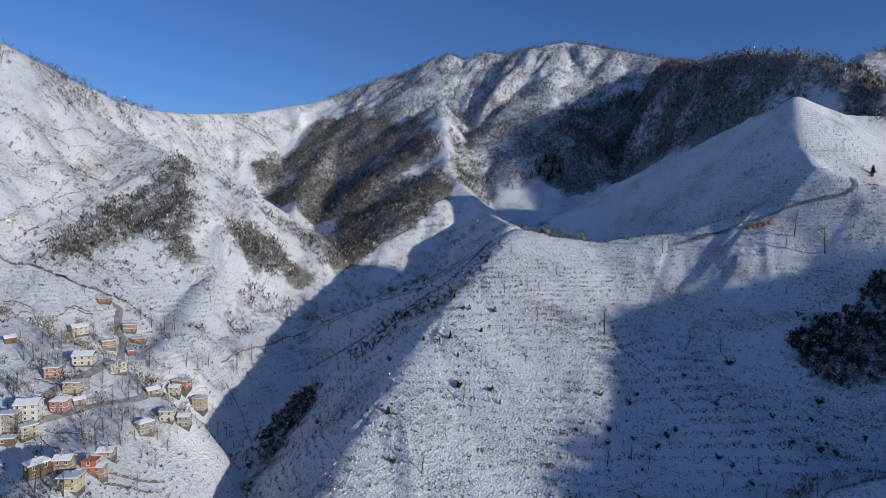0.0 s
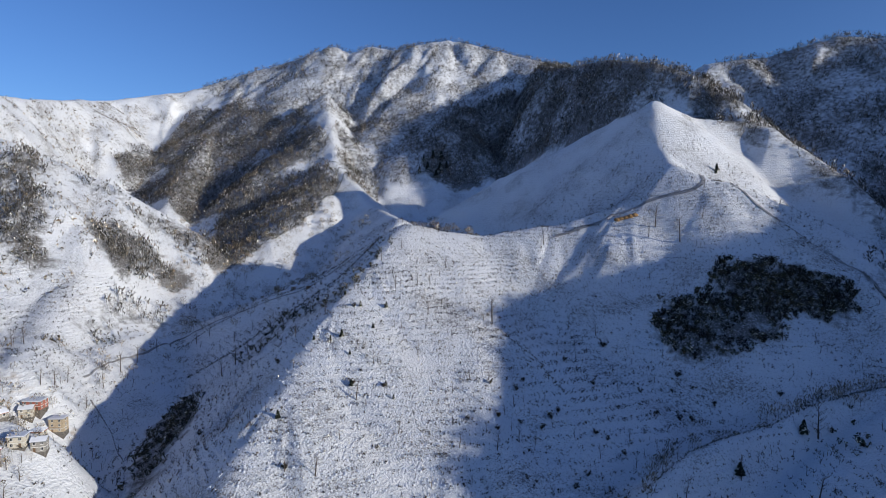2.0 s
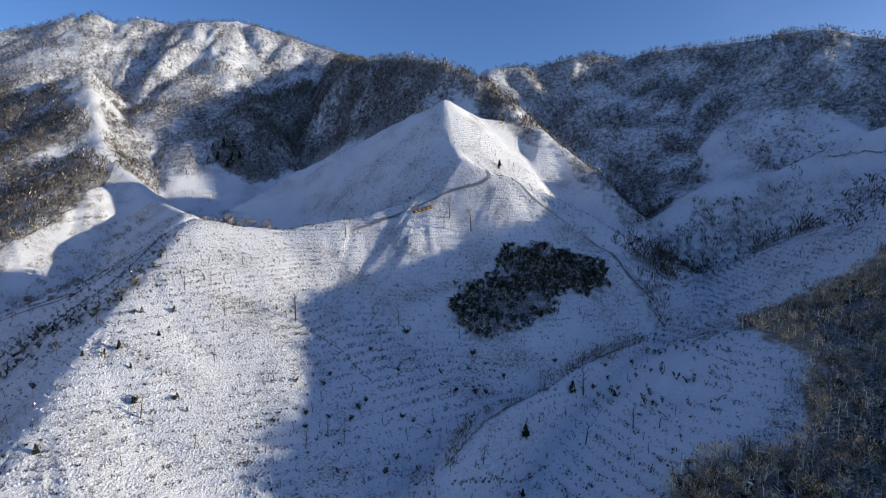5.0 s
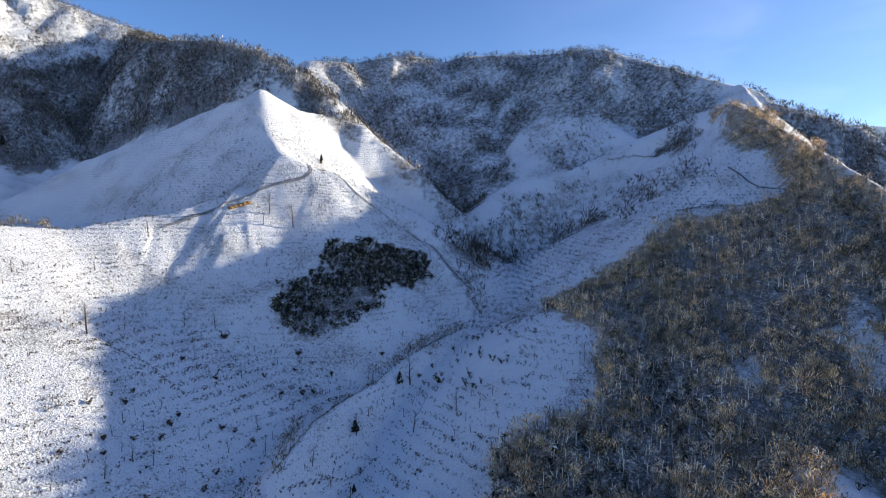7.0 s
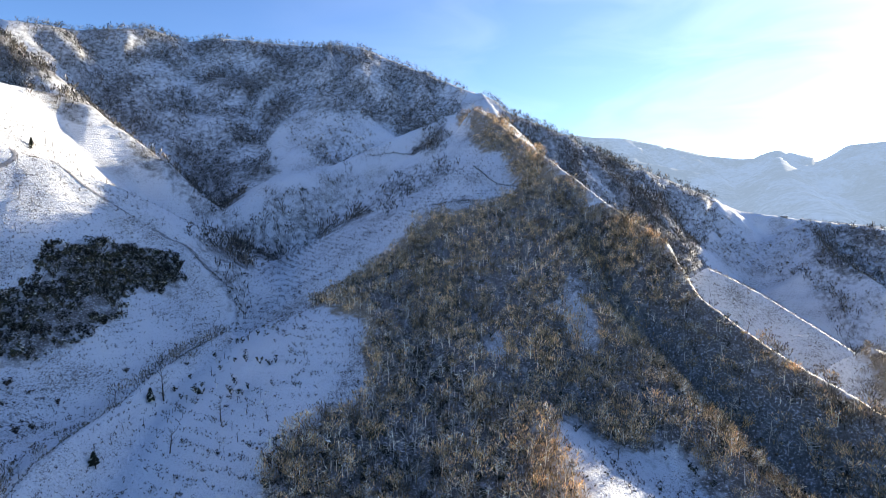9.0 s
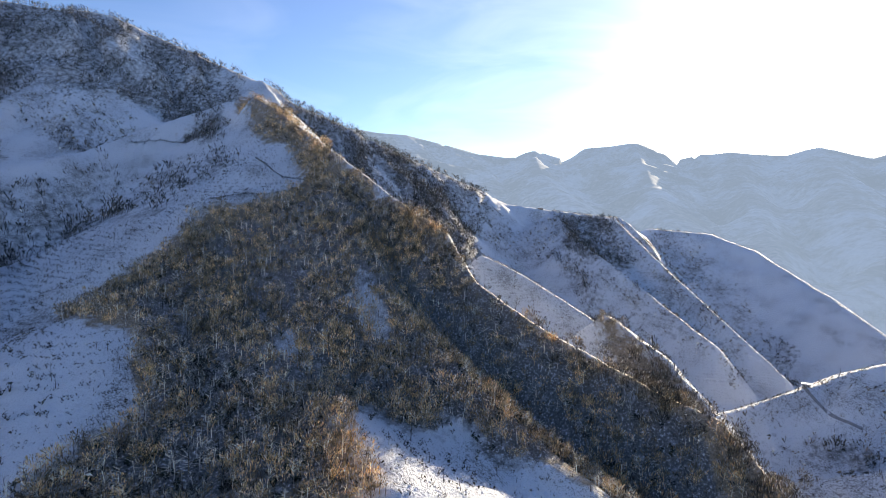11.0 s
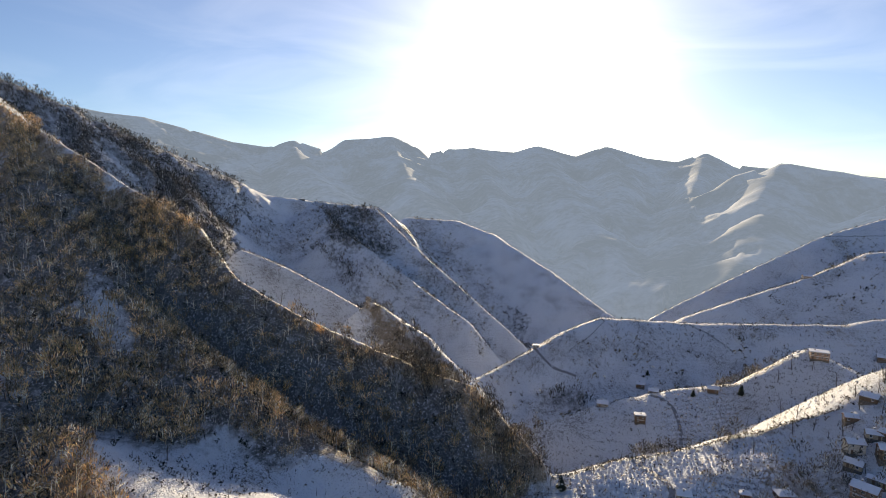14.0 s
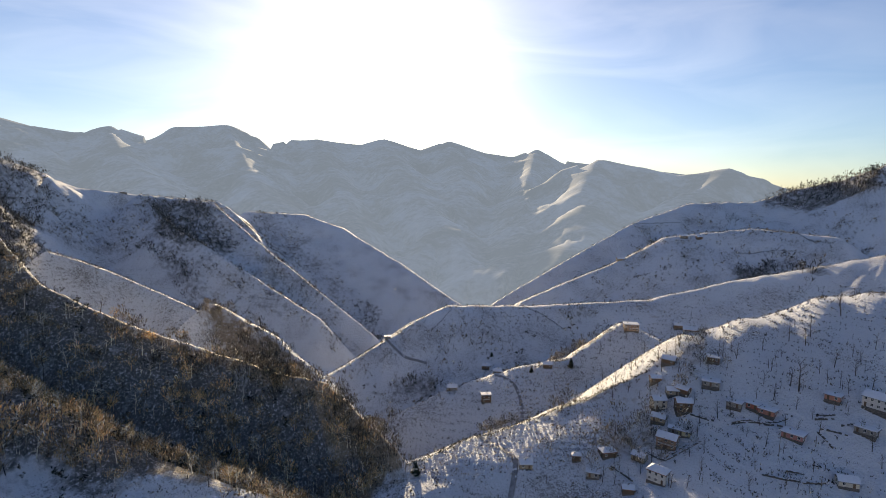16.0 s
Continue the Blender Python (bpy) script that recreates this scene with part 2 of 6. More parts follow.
ridge("spur_apex", 0.69, 1.15, 5, 0, [(321, 507, 262.1), (299, 461, 215.9), (281, 414, 187.5)])
ridge("spur_saddle", 0.72, 0.70, 12, 0, [(281, 414, 187.5), (244, 413, 158.9), (184, 427, 137.4), (123, 441, 128.2), (62, 446, 135.4)])
ridge("spur_nose", 0.40, 0.85, 14, 0, [(62, 446, 135.4), (28, 389, 108.3), (4, 330, 87.8), (-21, 264, 61.8), (-38, 209, 40.7), (-46, 179, 28.2)])
ridge("face_rib_a", 0.36, 0.40, 20, 0, [(99, 439, 128.4), (84, 350, 84.5), (66, 277, 56.6), (45, 224, 33.0), (34, 192, 21.4)])
ridge("face_rib_b", 0.33, 0.33, 20, 0, [(183, 425, 136.0), (153, 339, 74.5), (134, 257, 47.8), (115, 205, 33.6)])
ridge("face_rib_c", 0.65, 0.76, 15, 0, [(277, 392, 169.1), (264, 337, 127.7), (253, 283, 86.7), (249, 246, 66.1)])
ridge("west_face_rib", 0.62, 0.33, 15, 0, [(-458, 704, 264.3), (-385, 572, 184.7), (-333, 487, 139.4), (-295, 416, 110.5)])
ridge("west_face_rib_b", 1.29, 0.65, 15, 0, [(-497, 621, 322.8), (-432, 538, 246.2), (-381, 450, 175.3), (-335, 384, 124.0)])
ridge("spur_main_right", 0.36, 0.94, 10, 0, [(281, 414, 187.5), (299, 382, 175.5), (312, 351, 153.9), (325, 297, 118.8), (323, 252, 85.7), (310, 228, 56.2)])
ridge("spur_back", 1.1, 1.4, 6, 0, [(321, 507, 262.1), (374, 519, 249.7), (423, 507, 247.0), (433, 478, 236.6), (453, 416, 188.0), (460, 361, 142.0)])
ridge("spur_left", 1.1, 0.67, 8, 0, [(319, 508, 258.6), (302, 536, 250.2), (279, 565, 234.8), (200, 618, 188.6), (134, 626, 148.8)])
ridge("wood_ridge", 1.53, 0.84, 12, 0, [(447, 525, 251.5), (450, 575, 289.8), (444, 617, 321.1), (428, 676, 349.6), (409, 756, 374.6), (384, 880, 390.0), (423, 1069, 445.1)])
ridge("high_peak", 0.60, 0.77, 10, 0, [(-497, 1255, 359.1), (-502, 1414, 389.8), (-351, 1510, 437.9), (-217, 1535, 495.2), (-76, 1498, 535.1), (7, 1450, 556.4), (51, 1439, 540.1), (100, 1426, 557.8), (154, 1391, 543.6), (279, 1321, 557.0), (377, 1244, 517.7), (452, 1144, 472.5), (508, 1065, 446.1)])
ridge("peak_spur_white", 0.75, 0.75, 5, 0, [(-10, 1150, 377.9), (-2, 1000, 300.0), (8, 850, 215.7), (53, 718, 153.6), (70, 556, 138.6)])
ridge("peak_buttress_a", 0.70, 0.70, 8, 0, [(278, 1316, 548.9), (237, 1197, 453.0), (190, 1083, 347.8), (140, 950, 255.6)])
ridge("peak_buttress_b", 0.70, 0.70, 8, 0, [(-216, 1530, 491.1), (-232, 1279, 333.7), (-244, 1052, 225.1), (-236, 868, 148.8)])
ridge("peak_buttress_c", 0.70, 0.70, 8, 0, [(376, 1239, 513.8), (321, 1083, 383.7), (241, 929, 274.7)])
ridge("valley_spur", 0.60, 0.50, 10, 0, [(4, 860, 216.3), (-15, 770, 173.5), (-68, 636, 115.5), (-124, 541, 73.9), (-149, 461, 54.8), (-159, 400, 49.9)])
ridge("left_mountain", 0.50, 1.32, 12, 0, [(-562, 511, 318.8), (-522, 580, 332.9), (-500, 625, 326.4), (-493, 705, 312.9), (-493, 824, 303.8), (-495, 937, 307.8), (-499, 1069, 326.3), (-497, 1255, 359.1)])
ridge("left_spur", 1.40, 0.73, 8, 0, [(-453, 719, 256.2), (-312, 627, 209.8), (-217, 613, 170.0), (-138, 599, 123.8), (-132, 575, 90.2), (-141, 511, 52.3)])
ridge("left_nose", 1.20, 0.74, 14, 0, [(-289, 593, 199.5), (-247, 547, 160.9), (-215, 522, 131.3), (-196, 482, 97.8), (-189, 403, 67.6), (-177, 353, 59.5)])
ridge("village_terrace", 1.30, 0.30, 10, 8, [(-344, 321, 106.7), (-262, 302, 90.1), (-184, 274, 69.3), (-148, 243, 53.8)])
ridge("village_lobe", 1.80, 0.90, 4, 4, [(-184, 274, 69.3), (-152, 268, 57.4), (-126, 259, 48.4)])
ridge("village_terrace_low", 1.30, 0.50, 8, 4, [(-148, 243, 53.8), (-136, 192, 53.8), (-131, 158, 52.8)])
ridge("east_mountain", 0.74, 0.81, 10, 0, [(630, 840, 402.5), (716, 809, 413.1), (800, 755, 436.8), (852, 712, 424.7), (885, 670, 438.7), (941, 570, 436.4), (969, 476, 430.7), (947, 476, 431.4), (961, 423, 426.8), (951, 310, 376.9), (920, 194, 326.4), (920, 133, 290.3), (919, 48, 257.2), (920, 13, 238.1), (937, -70, 203.4), (943, -179, 157.9), (954, -222, 137.6), (952, -306, 126.4), (932, -413, 117.8)])
ridge("east_rib_a", 0.65, 0.65, 8, 0, [(794, 754, 433.7), (695, 662, 309.5), (611, 561, 216.5)])
ridge("east_rib_b", 0.65, 0.65, 8, 0, [(943, 473, 428.0), (827, 425, 323.5), (731, 394, 250.7), (674, 372, 216.2)])
ridge("east_rib_c", 0.65, 0.65, 8, 0, [(887, 667, 436.1), (778, 562, 315.9), (670, 473, 226.9)])
ridge("tree_spur", 1.10, 0.50, 8, 0, [(744, 156, 274.4), (707, 183, 259.9), (645, 244, 222.5), (586, 292, 188.0), (524, 332, 168.1), (454, 353, 131.1)])
ridge("field_spur", 1.0, 0.51, 10, 0, [(641, 109, 246.3), (533, 85, 196.3), (476, 65, 163.4), (454, 102, 152.7), (430, 132, 143.1), (367, 182, 95.8), (325, 206, 72.5), (298, 223, 59.4)])
ridge("forest_crest", 2.6, 1.53, 5, 0, [(645, 139, 257.9), (574, 83, 218.5), (454, 33, 181.5), (400, -10, 147.8), (358, -42, 127.4), (325, -57, 98.5), (297, -90, 77.0), (271, -125, 59.9), (251, -145, 50.3), (235, -161, 45.8), (199, -175, 19.4)])
ridge("forest_rib_a", 0.40, 0.40, 8, 0, [(421, 129, 130.7), (360, 122, 101.8), (286, 73, 73.6), (233, 28, 60.7), (195, -2, 54.5), (165, -11, 51.7)])
ridge("forest_rib_b", 1.0, 0.45, 6, 0, [(419, 30, 154.5), (320, 5, 98.7), (263, -34, 67.4), (215, -67, 45.1), (180, -87, 38.2)])
ridge("clearing_bank", 0.33, 0.46, 14, 0, [(345, 132, 94.9), (299, 152, 83.4), (255, 116, 66.0), (204, 106, 50.6), (154, 111, 38.9), (107, 105, 31.6)])
ridge("bank_edge", 1.55, 1.04, 4, 0, [(279, 212, 68.0), (231, 209, 63.7), (189, 202, 55.8), (146, 193, 51.8), (111, 176, 45.0), (89, 156, 40.8)])
ridge("white_spur", 1.10, 0.90, 3, 0, [(491, -94, 96.7), (473, -127, 80.9), (411, -183, 45.4)])
ridge("mid_spur_a", 1.7, 0.70, 3, 0, [(884, -288, 128.2), (822, -366, 119.4), (697, -392, 51.9), (524, -434, -39.2)])
ridge("mid_spur_c", 1.4, 0.70, 3, 0, [(884, -288, 128.2), (769, -284, 89.4), (696, -305, 64.0), (602, -338, 21.5), (540, -361, -6.7)])
ridge("lower_wood_rib", 1.51, 0.90, 8, 0, [(366, -162, 66.3), (323, -180, 49.8), (282, -191, 27.8), (245, -190, 11.0), (215, -187, -1.4), (196, -179, -9.1)])
ridge("mid_spur_b", 0.80, 0.70, 10, 0, [(1022, -528, 91.2), (942, -606, 87.4), (872, -637, 65.8), (729, -655, 12.9), (588, -654, -37.4)])
ridge("right_slope", 0.60, 1.0, 1, 0, [(-48, -999, 224.4), (77, -997, 189.5), (126, -992, 168.5), (185, -973, 152.4), (221, -934, 133.6), (301, -880, 128.9), (352, -795, 98.4), (399, -682, 46.0), (441, -582, -3.6)])
ridge("right_slope_low", 0.50, 0.9, 4, 0, [(100, -794, 96.7), (188, -778, 101.7), (269, -711, 88.4), (302, -654, 60.4), (337, -579, 35.6), (360, -529, 18.2)])
ridge("hut_spur", 0.50, 0.8, 4, 0, [(-39, -659, 120.0), (41, -619, 95.2), (151, -581, 62.2), (209, -520, 43.3), (296, -427, 36.0), (336, -370, 39.2), (339, -333, 31.0), (341, -301, 19.3), (342, -244, 3.3)])
ridge("orchard_spur", 0.42, 0.8, 5, 0, [(182, -401, 45.5), (201, -358, 23.5), (231, -308, 15.6), (247, -276, 7.3), (262, -232, -5.5)])
ridge("village_ridge", 0.70, 1.1, 16, 4, [(-26, -389, 107.2), (23, -379, 95.2), (42, -373, 90.4), (75, -352, 76.1), (100, -335, 65.6)])
ridge("village_ridge_mid", 1.0, 0.75, 4, 0, [(100, -335, 65.6), (119, -302, 46.5), (148, -261, 28.1)])
ridge("village_ridge_low", 0.35, 0.75, 3, 13, [(137, -255, 28.1), (164, -213, 15.8), (183, -170, 6.7), (186, -151, -1.0)])
ridge("village_bench", 0.38, 0.36, 15, 4, [(19, -321, 55.1), (46, -288, 39.0), (70, -250, 21.0), (89, -207, 3.7)])

FAR_RIDGES = []


def far_ridge(name, slope_left, slope_right, rounding, flat, pts):
    FAR_RIDGES.append((name, slope_left, slope_right, rounding, flat, pts))


far_ridge("far_crest", 0.42, 0.42, 20, 0, [(4035, 730, 720), (4084, 367, 647), (4100, 18, 604), (4096, -183, 592), (4078, -429, 538), (4037, -718, 462), (3975, -1005, 425), (3943, -1125, 485), (3880, -1325, 429), (3825, -1478, 504), (3697, -1772, 527), (3569, -2018, 418), (3493, -2146, 457), (3353, -2360, 446), (3547, -2057, 420), (3402, -2289, 458), (3212, -2549, 436), (3107, -2675, 473), (2924, -2875, 405), (2774, -3019, 467), (2567, -3197, 392), (2402, -3323, 366), (2268, -3415, 416), (2129, -3504, 340), (1611, -3770, 285), (1077, -3956, 213), (479, -4072, 118), (-236, -4093, 51)])
far_ridge("far_front", 0.60, 0.60, 15, 0, [(1575, -2435, 153), (1480, -2494, 242), (1336, -2574, 289), (1140, -2667, 256), (994, -2724, 219), (788, -2791, 247), (697, -2815, 216), (585, -2840, 161), (437, -2867, 125), (151, -2896, 87)])
far_ridge("far_foot", 0.9, 0.9, 5, 0, [(700, -1750, -120), (960, -1500, -140), (1180, -1280, -140), (1560, -1050, -110)])
far_ridge("far_rib_a", 0.60, 0.60, 110, 0, [(3702, -1763, 525), (2752, -1427, 216), (2089, -1181, 63), (1495, -1002, -60)])
far_ridge("far_rib_b", 0.60, 0.60, 110, 0, [(3107, -2675, 465), (2191, -2049, 171), (1492, -1616, -13), (1038, -1282, -143)])
far_ridge("far_rib_c", 0.60, 0.60, 110, 0, [(2268, -3416, 408), (1704, -2469, 152), (1254, -1868, -8), (985, -1324, -123)])
far_ridge("far_rib_d", 0.60, 0.60, 110, 0, [(1331, -2565, 283), (1161, -2101, 132), (945, -1762, 16), (860, -1408, -82)])
far_ridge("far_rib_e", 0.60, 0.60, 110, 0, [(785, -2781, 241), (792, -2371, 140), (764, -2010, 58)])
far_ridge("far_rib_f", 0.60, 0.60, 110, 0, [(3947, -1108, 468), (3056, -950, 231), (2343, -871, 104)])
far_ridge("far_rib_g", 0.60, 0.60, 110, 0, [(2774, -3019, 458), (2035, -2338, 178), (1677, -1854, 18), (1359, -1328, -91)])
far_ridge("far_rib_h", 0.60, 0.60, 110, 0, [(3402, -2289, 450), (2423, -1770, 135), (1645, -1305, -52), (1226, -1104, -147)])



def hash2(i, j, seed):
    n = (i * 374761393 + j * 668265263 + seed * 974711) & 0xFFFFFFFF
    n = ((n ^ (n >> 13)) * 1274126177) & 0xFFFFFFFF
    return ((n ^ (n >> 16)) & 0xFFFF) / 65535.0


def vnoise(x, y, seed=0):
    """Smooth value noise in 0..1 over arrays."""
    i, j = np.floor(x).astype(np.int64), np.floor(y).astype(np.int64)
    u, v = x - i, y - j
    u, v = u * u * u * (u * (u * 6 - 15) + 10), v * v * v * (v * (v * 6 - 15) + 10)
    a, b = hash2(i, j, seed), hash2(i + 1, j, seed)
    c, d = hash2(i, j + 1, seed), hash2(i + 1, j + 1, seed)
    return (a * (1 - u) + b * u) * (1 - v) + (c * (1 - u) + d * u) * v


def fbm(x, y, octaves=4, seed=0):
    out, amp, tot = np.zeros_like(x), 1.0, 0.0
    for o in range(octaves):
        out += amp * vnoise(x * 2 ** o + 17.3 * o, y * 2 ** o - 9.1 * o, seed + o)
        tot += amp
        amp *= 0.5
    return out / tot


def smax(a, b, k):
    d = np.abs(a - b)
    return np.maximum(a, b) + np.where(d < k, (k - d) ** 2 / (4 * k), 0)


def raise_ridges(x, y, h, ridges, blend):
    """Lifts h to the tents of the ridge lines; gives h, the distance from the crest, the way along it and the tent's own relief, which dies out where two tents meet."""
    crest, along, relief, gap = np.full_like(h, 1e3), np.zeros_like(h), np.ones_like(h), np.full_like(h, 1e3)
    for k, (name, sl, sr, rnd, flat, pts) in enumerate(ridges):
        best = np.full_like(h, -1e4)
        dist, way = np.full_like(h, 1e4), np.zeros_like(h)
        gone = 1371.0 * k
        for (ax, ay, az), (bx, by, bz) in zip(pts, pts[1:]):
            dx, dy = bx - ax, by - ay
            length = math.hypot(dx, dy)
            px, py = x - ax, y - ay
            s = np.clip((px * dx + py * dy) / (dx * dx + dy * dy), 0, 1)
            qx, qy = px - s * dx, py - s * dy
            d = np.maximum(np.hypot(qx, qy) - flat, 0)
            side = np.clip((dx * qy - dy * qx) / (length * (np.hypot(qx, qy) + 1e-3)), -1, 1)
            slope = sr + (sl - sr) * (0.5 + 0.5 * side)
            z = az + s * (bz - az) - slope * (np.sqrt(d * d + rnd * rnd) - rnd)
            better = z > best
            dist = np.where(better, d, dist)
            way = np.where(better, gone + s * length + 130.0 * side, way)
            best = np.maximum(best, z)
            gone += length
        over = best > h
        gap = np.where(over, best - h, np.minimum(gap, h - best))
        crest = np.where(over, dist, crest)
        along = np.where(over, way, along)
        relief = np.where(over, RELIEF.get(name, 1.0), relief)
        h = smax(h, best, blend)
    return h, crest, along, relief * np.clip(gap / 9, 0, 1)


# how strongly gullies cut a ridge's flanks
RELIEF = {"spur_nose": 0.5, "village_terrace": 0.1, "village_lobe": 0.1, "village_terrace_low": 0.1, "village_bench": 0.15, "village_ridge": 0.15,
          "village_ridge_mid": 0.2, "village_ridge_low": 0.15, "bank_edge": 0.25, "clearing_bank": 0.3, "field_spur": 0.35, "forest_crest": 0.6, "forest_rib_a": 0.8,
          "forest_rib_b": 0.8, "orchard_spur": 0.35, "hut_spur": 0.5, "right_slope": 0.6, "right_slope_low": 0.6, "lower_wood_rib": 0.4,
          "mid_spur_a": 0.5, "mid_spur_b": 0.5, "mid_spur_c": 0.5, "white_spur": 0.3, "spur_apex": 0.6, "spur_left": 0.5, "spur_back": 0.6,
          "high_peak": 1.5, "east_mountain": 1.3}


def height(x, y):
    """Ground height over plan arrays."""
    x, y = np.asarray(x, float), np.asarray(y, float)
    r = np.hypot(x, y)
    h = -60.0 - 0.22 * np.clip(r - 700, 0, 1500) + 58.0 / (1 + np.exp((x * 0.5 - y) / 60.0))
    h, crest, along, relief = raise_ridges(x, y, h, RIDGES, 7.0)
    far = np.clip((r - 450) / 500, 0, 1)
    free = np.clip(crest / 35, 0.12, 1)
    # gullies and ribs that run down from the crests, bent a little on their way
    near_ribs = np.abs(fbm(along / 34 + 0.5 * fbm(x / 60, y / 60, 2, 8), crest / 150, 3, 3) - 0.5) * 4 - 0.55
    h += relief * np.clip(crest / 30, 0, 1) * (1 - 0.4 * far) * 3.4 * near_ribs
    far_ribs = np.abs(fbm(along / 80 + 0.8 * fbm(x / 140, y / 140, 2, 18), crest / 320, 4, 9) - 0.5) * 4 - 0.6
    h += relief * np.clip(crest / 70, 0.03, 1) * far * np.clip((1900 - r) / 300, 0, 1) * (h > 20) * 15.0 * far_ribs
    calm = 1 - 0.5 * np.clip((np.degrees(np.arctan2(x, y)) - 95) / 15, 0, 1)
    h += free * calm * far * np.clip((1900 - r) / 300, 0, 1) * (h > 40) * 22.0 * (np.abs(fbm(x / 110, y / 110, 4, 9) - 0.5) * 2 - 0.25)
    h += free * calm * np.minimum(relief, 1) * 1.3 * (0.5 - np.abs(fbm(x / 22, y / 22, 3, 13) - 0.5) * 3)
    h += 2.2 * np.clip(1 - crest / 25, 0, 1) * (fbm(x / 13, y / 13, 3, 25) - 0.5)
    h += 0.6 * (fbm(x / 8, y / 8, 2, 21) - 0.5)
    return h


def far_height(x, y):
    h, crest, along, relief = raise_ridges(x, y, np.full_like(x, -330.0), FAR_RIDGES, 40.0)
    free = np.clip(crest / 150, 0.04, 1)
    return h + free * 130.0 * (0.0 - np.abs(fbm(x / 420, y / 420, 5, 40) - 0.5) * 2)


def sheet_mesh(name, az, rr, fn, closed):
    """A mesh sheet on rings round the valley's middle."""
    R2, A2 = np.meshgrid(rr, np.radians(az), indexing="ij")
    X, Y = R2 * np.sin(A2), R2 * np.cos(A2)
    Z = fn(X, Y)
    nr, na = R2.shape
    co = np.stack([X, Y, Z], -1).reshape(-1, 3)
    i, j = np.meshgrid(np.arange(nr - 1), np.arange(na if closed else na - 1), indexing="ij")
    j2 = (j + 1) % na
    quads = np.stack([i * na + j, (i + 1) * na + j, (i + 1) * na + j2, i * na + j2], -1).reshape(-1, 4)
    loops = quads.ravel()
    starts = np.arange(len(quads)) * 4
    if closed:
        co = np.concatenate([co, [[0.0, 0.0, float(Z[0].mean())]]])
        jj = np.arange(na)
        tris = np.stack([np.full(na, nr * na), jj, (jj + 1) % na], -1)
        starts = np.concatenate([starts, len(loops) + np.arange(na) * 3])
        loops = np.concatenate([loops, tris.ravel()])
    me = bpy.data.meshes.new(name)
    me.vertices.add(len(co))
    me.vertices.foreach_set("co", co.ravel())
    me.loops.add(len(loops))
    me.loops.foreach_set("vertex_index", loops.astype(np.int32))
    me.polygons.add(len(starts))
    me.polygons.foreach_set("loop_start", starts.astype(np.int32))
    me.polygons.foreach_set("use_smooth", np.ones(len(starts), bool))
    me.update(calc_edges=True)
    return me


ring = np.concatenate([np.geomspace(20, 110, 16), np.geomspace(110, 1700, 365)[1:], np.geomspace(1700, 4650, 24)[1:]])
ground_mesh = sheet_mesh("ground", np.concatenate([np.arange(-50, 184, 0.25), np.arange(184, 310, 2.0)]), ring, height, True)
ground = tagged(new("ground", ground_mesh), "snow-covered mountain valley with steep spurs and gullies", "ground", kind="structure")
ground_mesh.materials.append(MAT_GROUND)
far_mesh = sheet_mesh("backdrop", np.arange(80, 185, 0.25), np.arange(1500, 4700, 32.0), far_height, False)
backdrop = tagged(new("backdrop", far_mesh), "snow mountain range far behind the valley, glowing pale blue as haze", "mountains", kind="structure")
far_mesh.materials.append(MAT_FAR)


# ---- woods, scrub and orchards ----
WOODS = []


def wood(name, kind, density, outline):
    WOODS.append((name, kind, density, outline))


wood("slope_wood", "near", 7.0, [(454, 66), (420, 129), (380, 151), (347, 172), (326, 188), (294, 145), (279, 120), (237, 98), (217, 106), (191, 120), (160, 112), (136, 98), (171, 63), (172, -4), (224, 13), (241, 19), (235, 4), (221, -17), (229, -35), (212, -49), (209, -67), (177, -88), (156, -97), (197, -174), (234, -160), (249, -144), (269, -124), (295, -90), (322, -57), (351, -45), (394, -10), (445, 32), (486, 55), (454, 58)])
wood("crest_wood", "near", 5.0, [(711, 177), (745, 149), (606, 86), (445, 34), (398, -2), (411, 30), (452, 54), (521, 75), (549, 114)])
wood("east_wood", "far", 4.0, [(455, 669), (673, 865), (831, 789), (919, 691), (967, 614), (995, 439), (990, 322), (963, 222), (702, 189), (766, 290), (791, 309), (783, 362), (750, 434), (658, 426), (599, 380), (443, 344), (452, 384), (431, 459), (392, 506), (425, 586)])
wood("tree_spur_wood", "far", 3.0, [(434, 333), (511, 324), (581, 267), (568, 152), (512, 121), (464, 143), (437, 164), (493, 271), (436, 282), (331, 240)])
wood("east_shoulder_wood", "far", 4.5, [(963, 240), (955, 138), (952, 50), (966, -72), (984, -218), (832, -105), (622, -15), (645, 58), (893, 145)])
wood("ridge_wood", "far", 5.4, [(457, 1117), (422, 780), (443, 701), (462, 641), (462, 554), (387, 499), (414, 587), (406, 628), (298, 515), (325, 713), (279, 802), (228, 811), (175, 797), (145, 844), (156, 937), (269, 1040), (375, 1063)])
wood("peak_wood_left", "far", 5.5, [(-392, 1106), (-327, 1407), (-202, 1334), (-54, 1117), (-12, 965), (-24, 912), (-78, 895), (-141, 834), (-187, 849), (-225, 858), (-373, 1083)])
wood("peak_wood_right", "far", 4.2, [(25, 1087), (72, 958), (86, 831), (133, 832), (191, 866), (256, 846), (339, 700), (390, 648), (397, 739), (375, 820), (319, 1004), (225, 1042), (122, 1059)])
wood("peak_wood_high", "far", 3.0, [(-366, 1573), (-208, 1582), (-76, 1501), (159, 1430), (301, 1360), (400, 1277), (505, 1133), (319, 1004), (122, 1059), (-29, 1045), (-185, 1315)])
wood("saddle_wood", "far", 1.5, [(-488, 943), (-485, 1225), (-487, 1372), (-349, 1499), (-394, 1342), (-397, 1119), (-441, 943)])
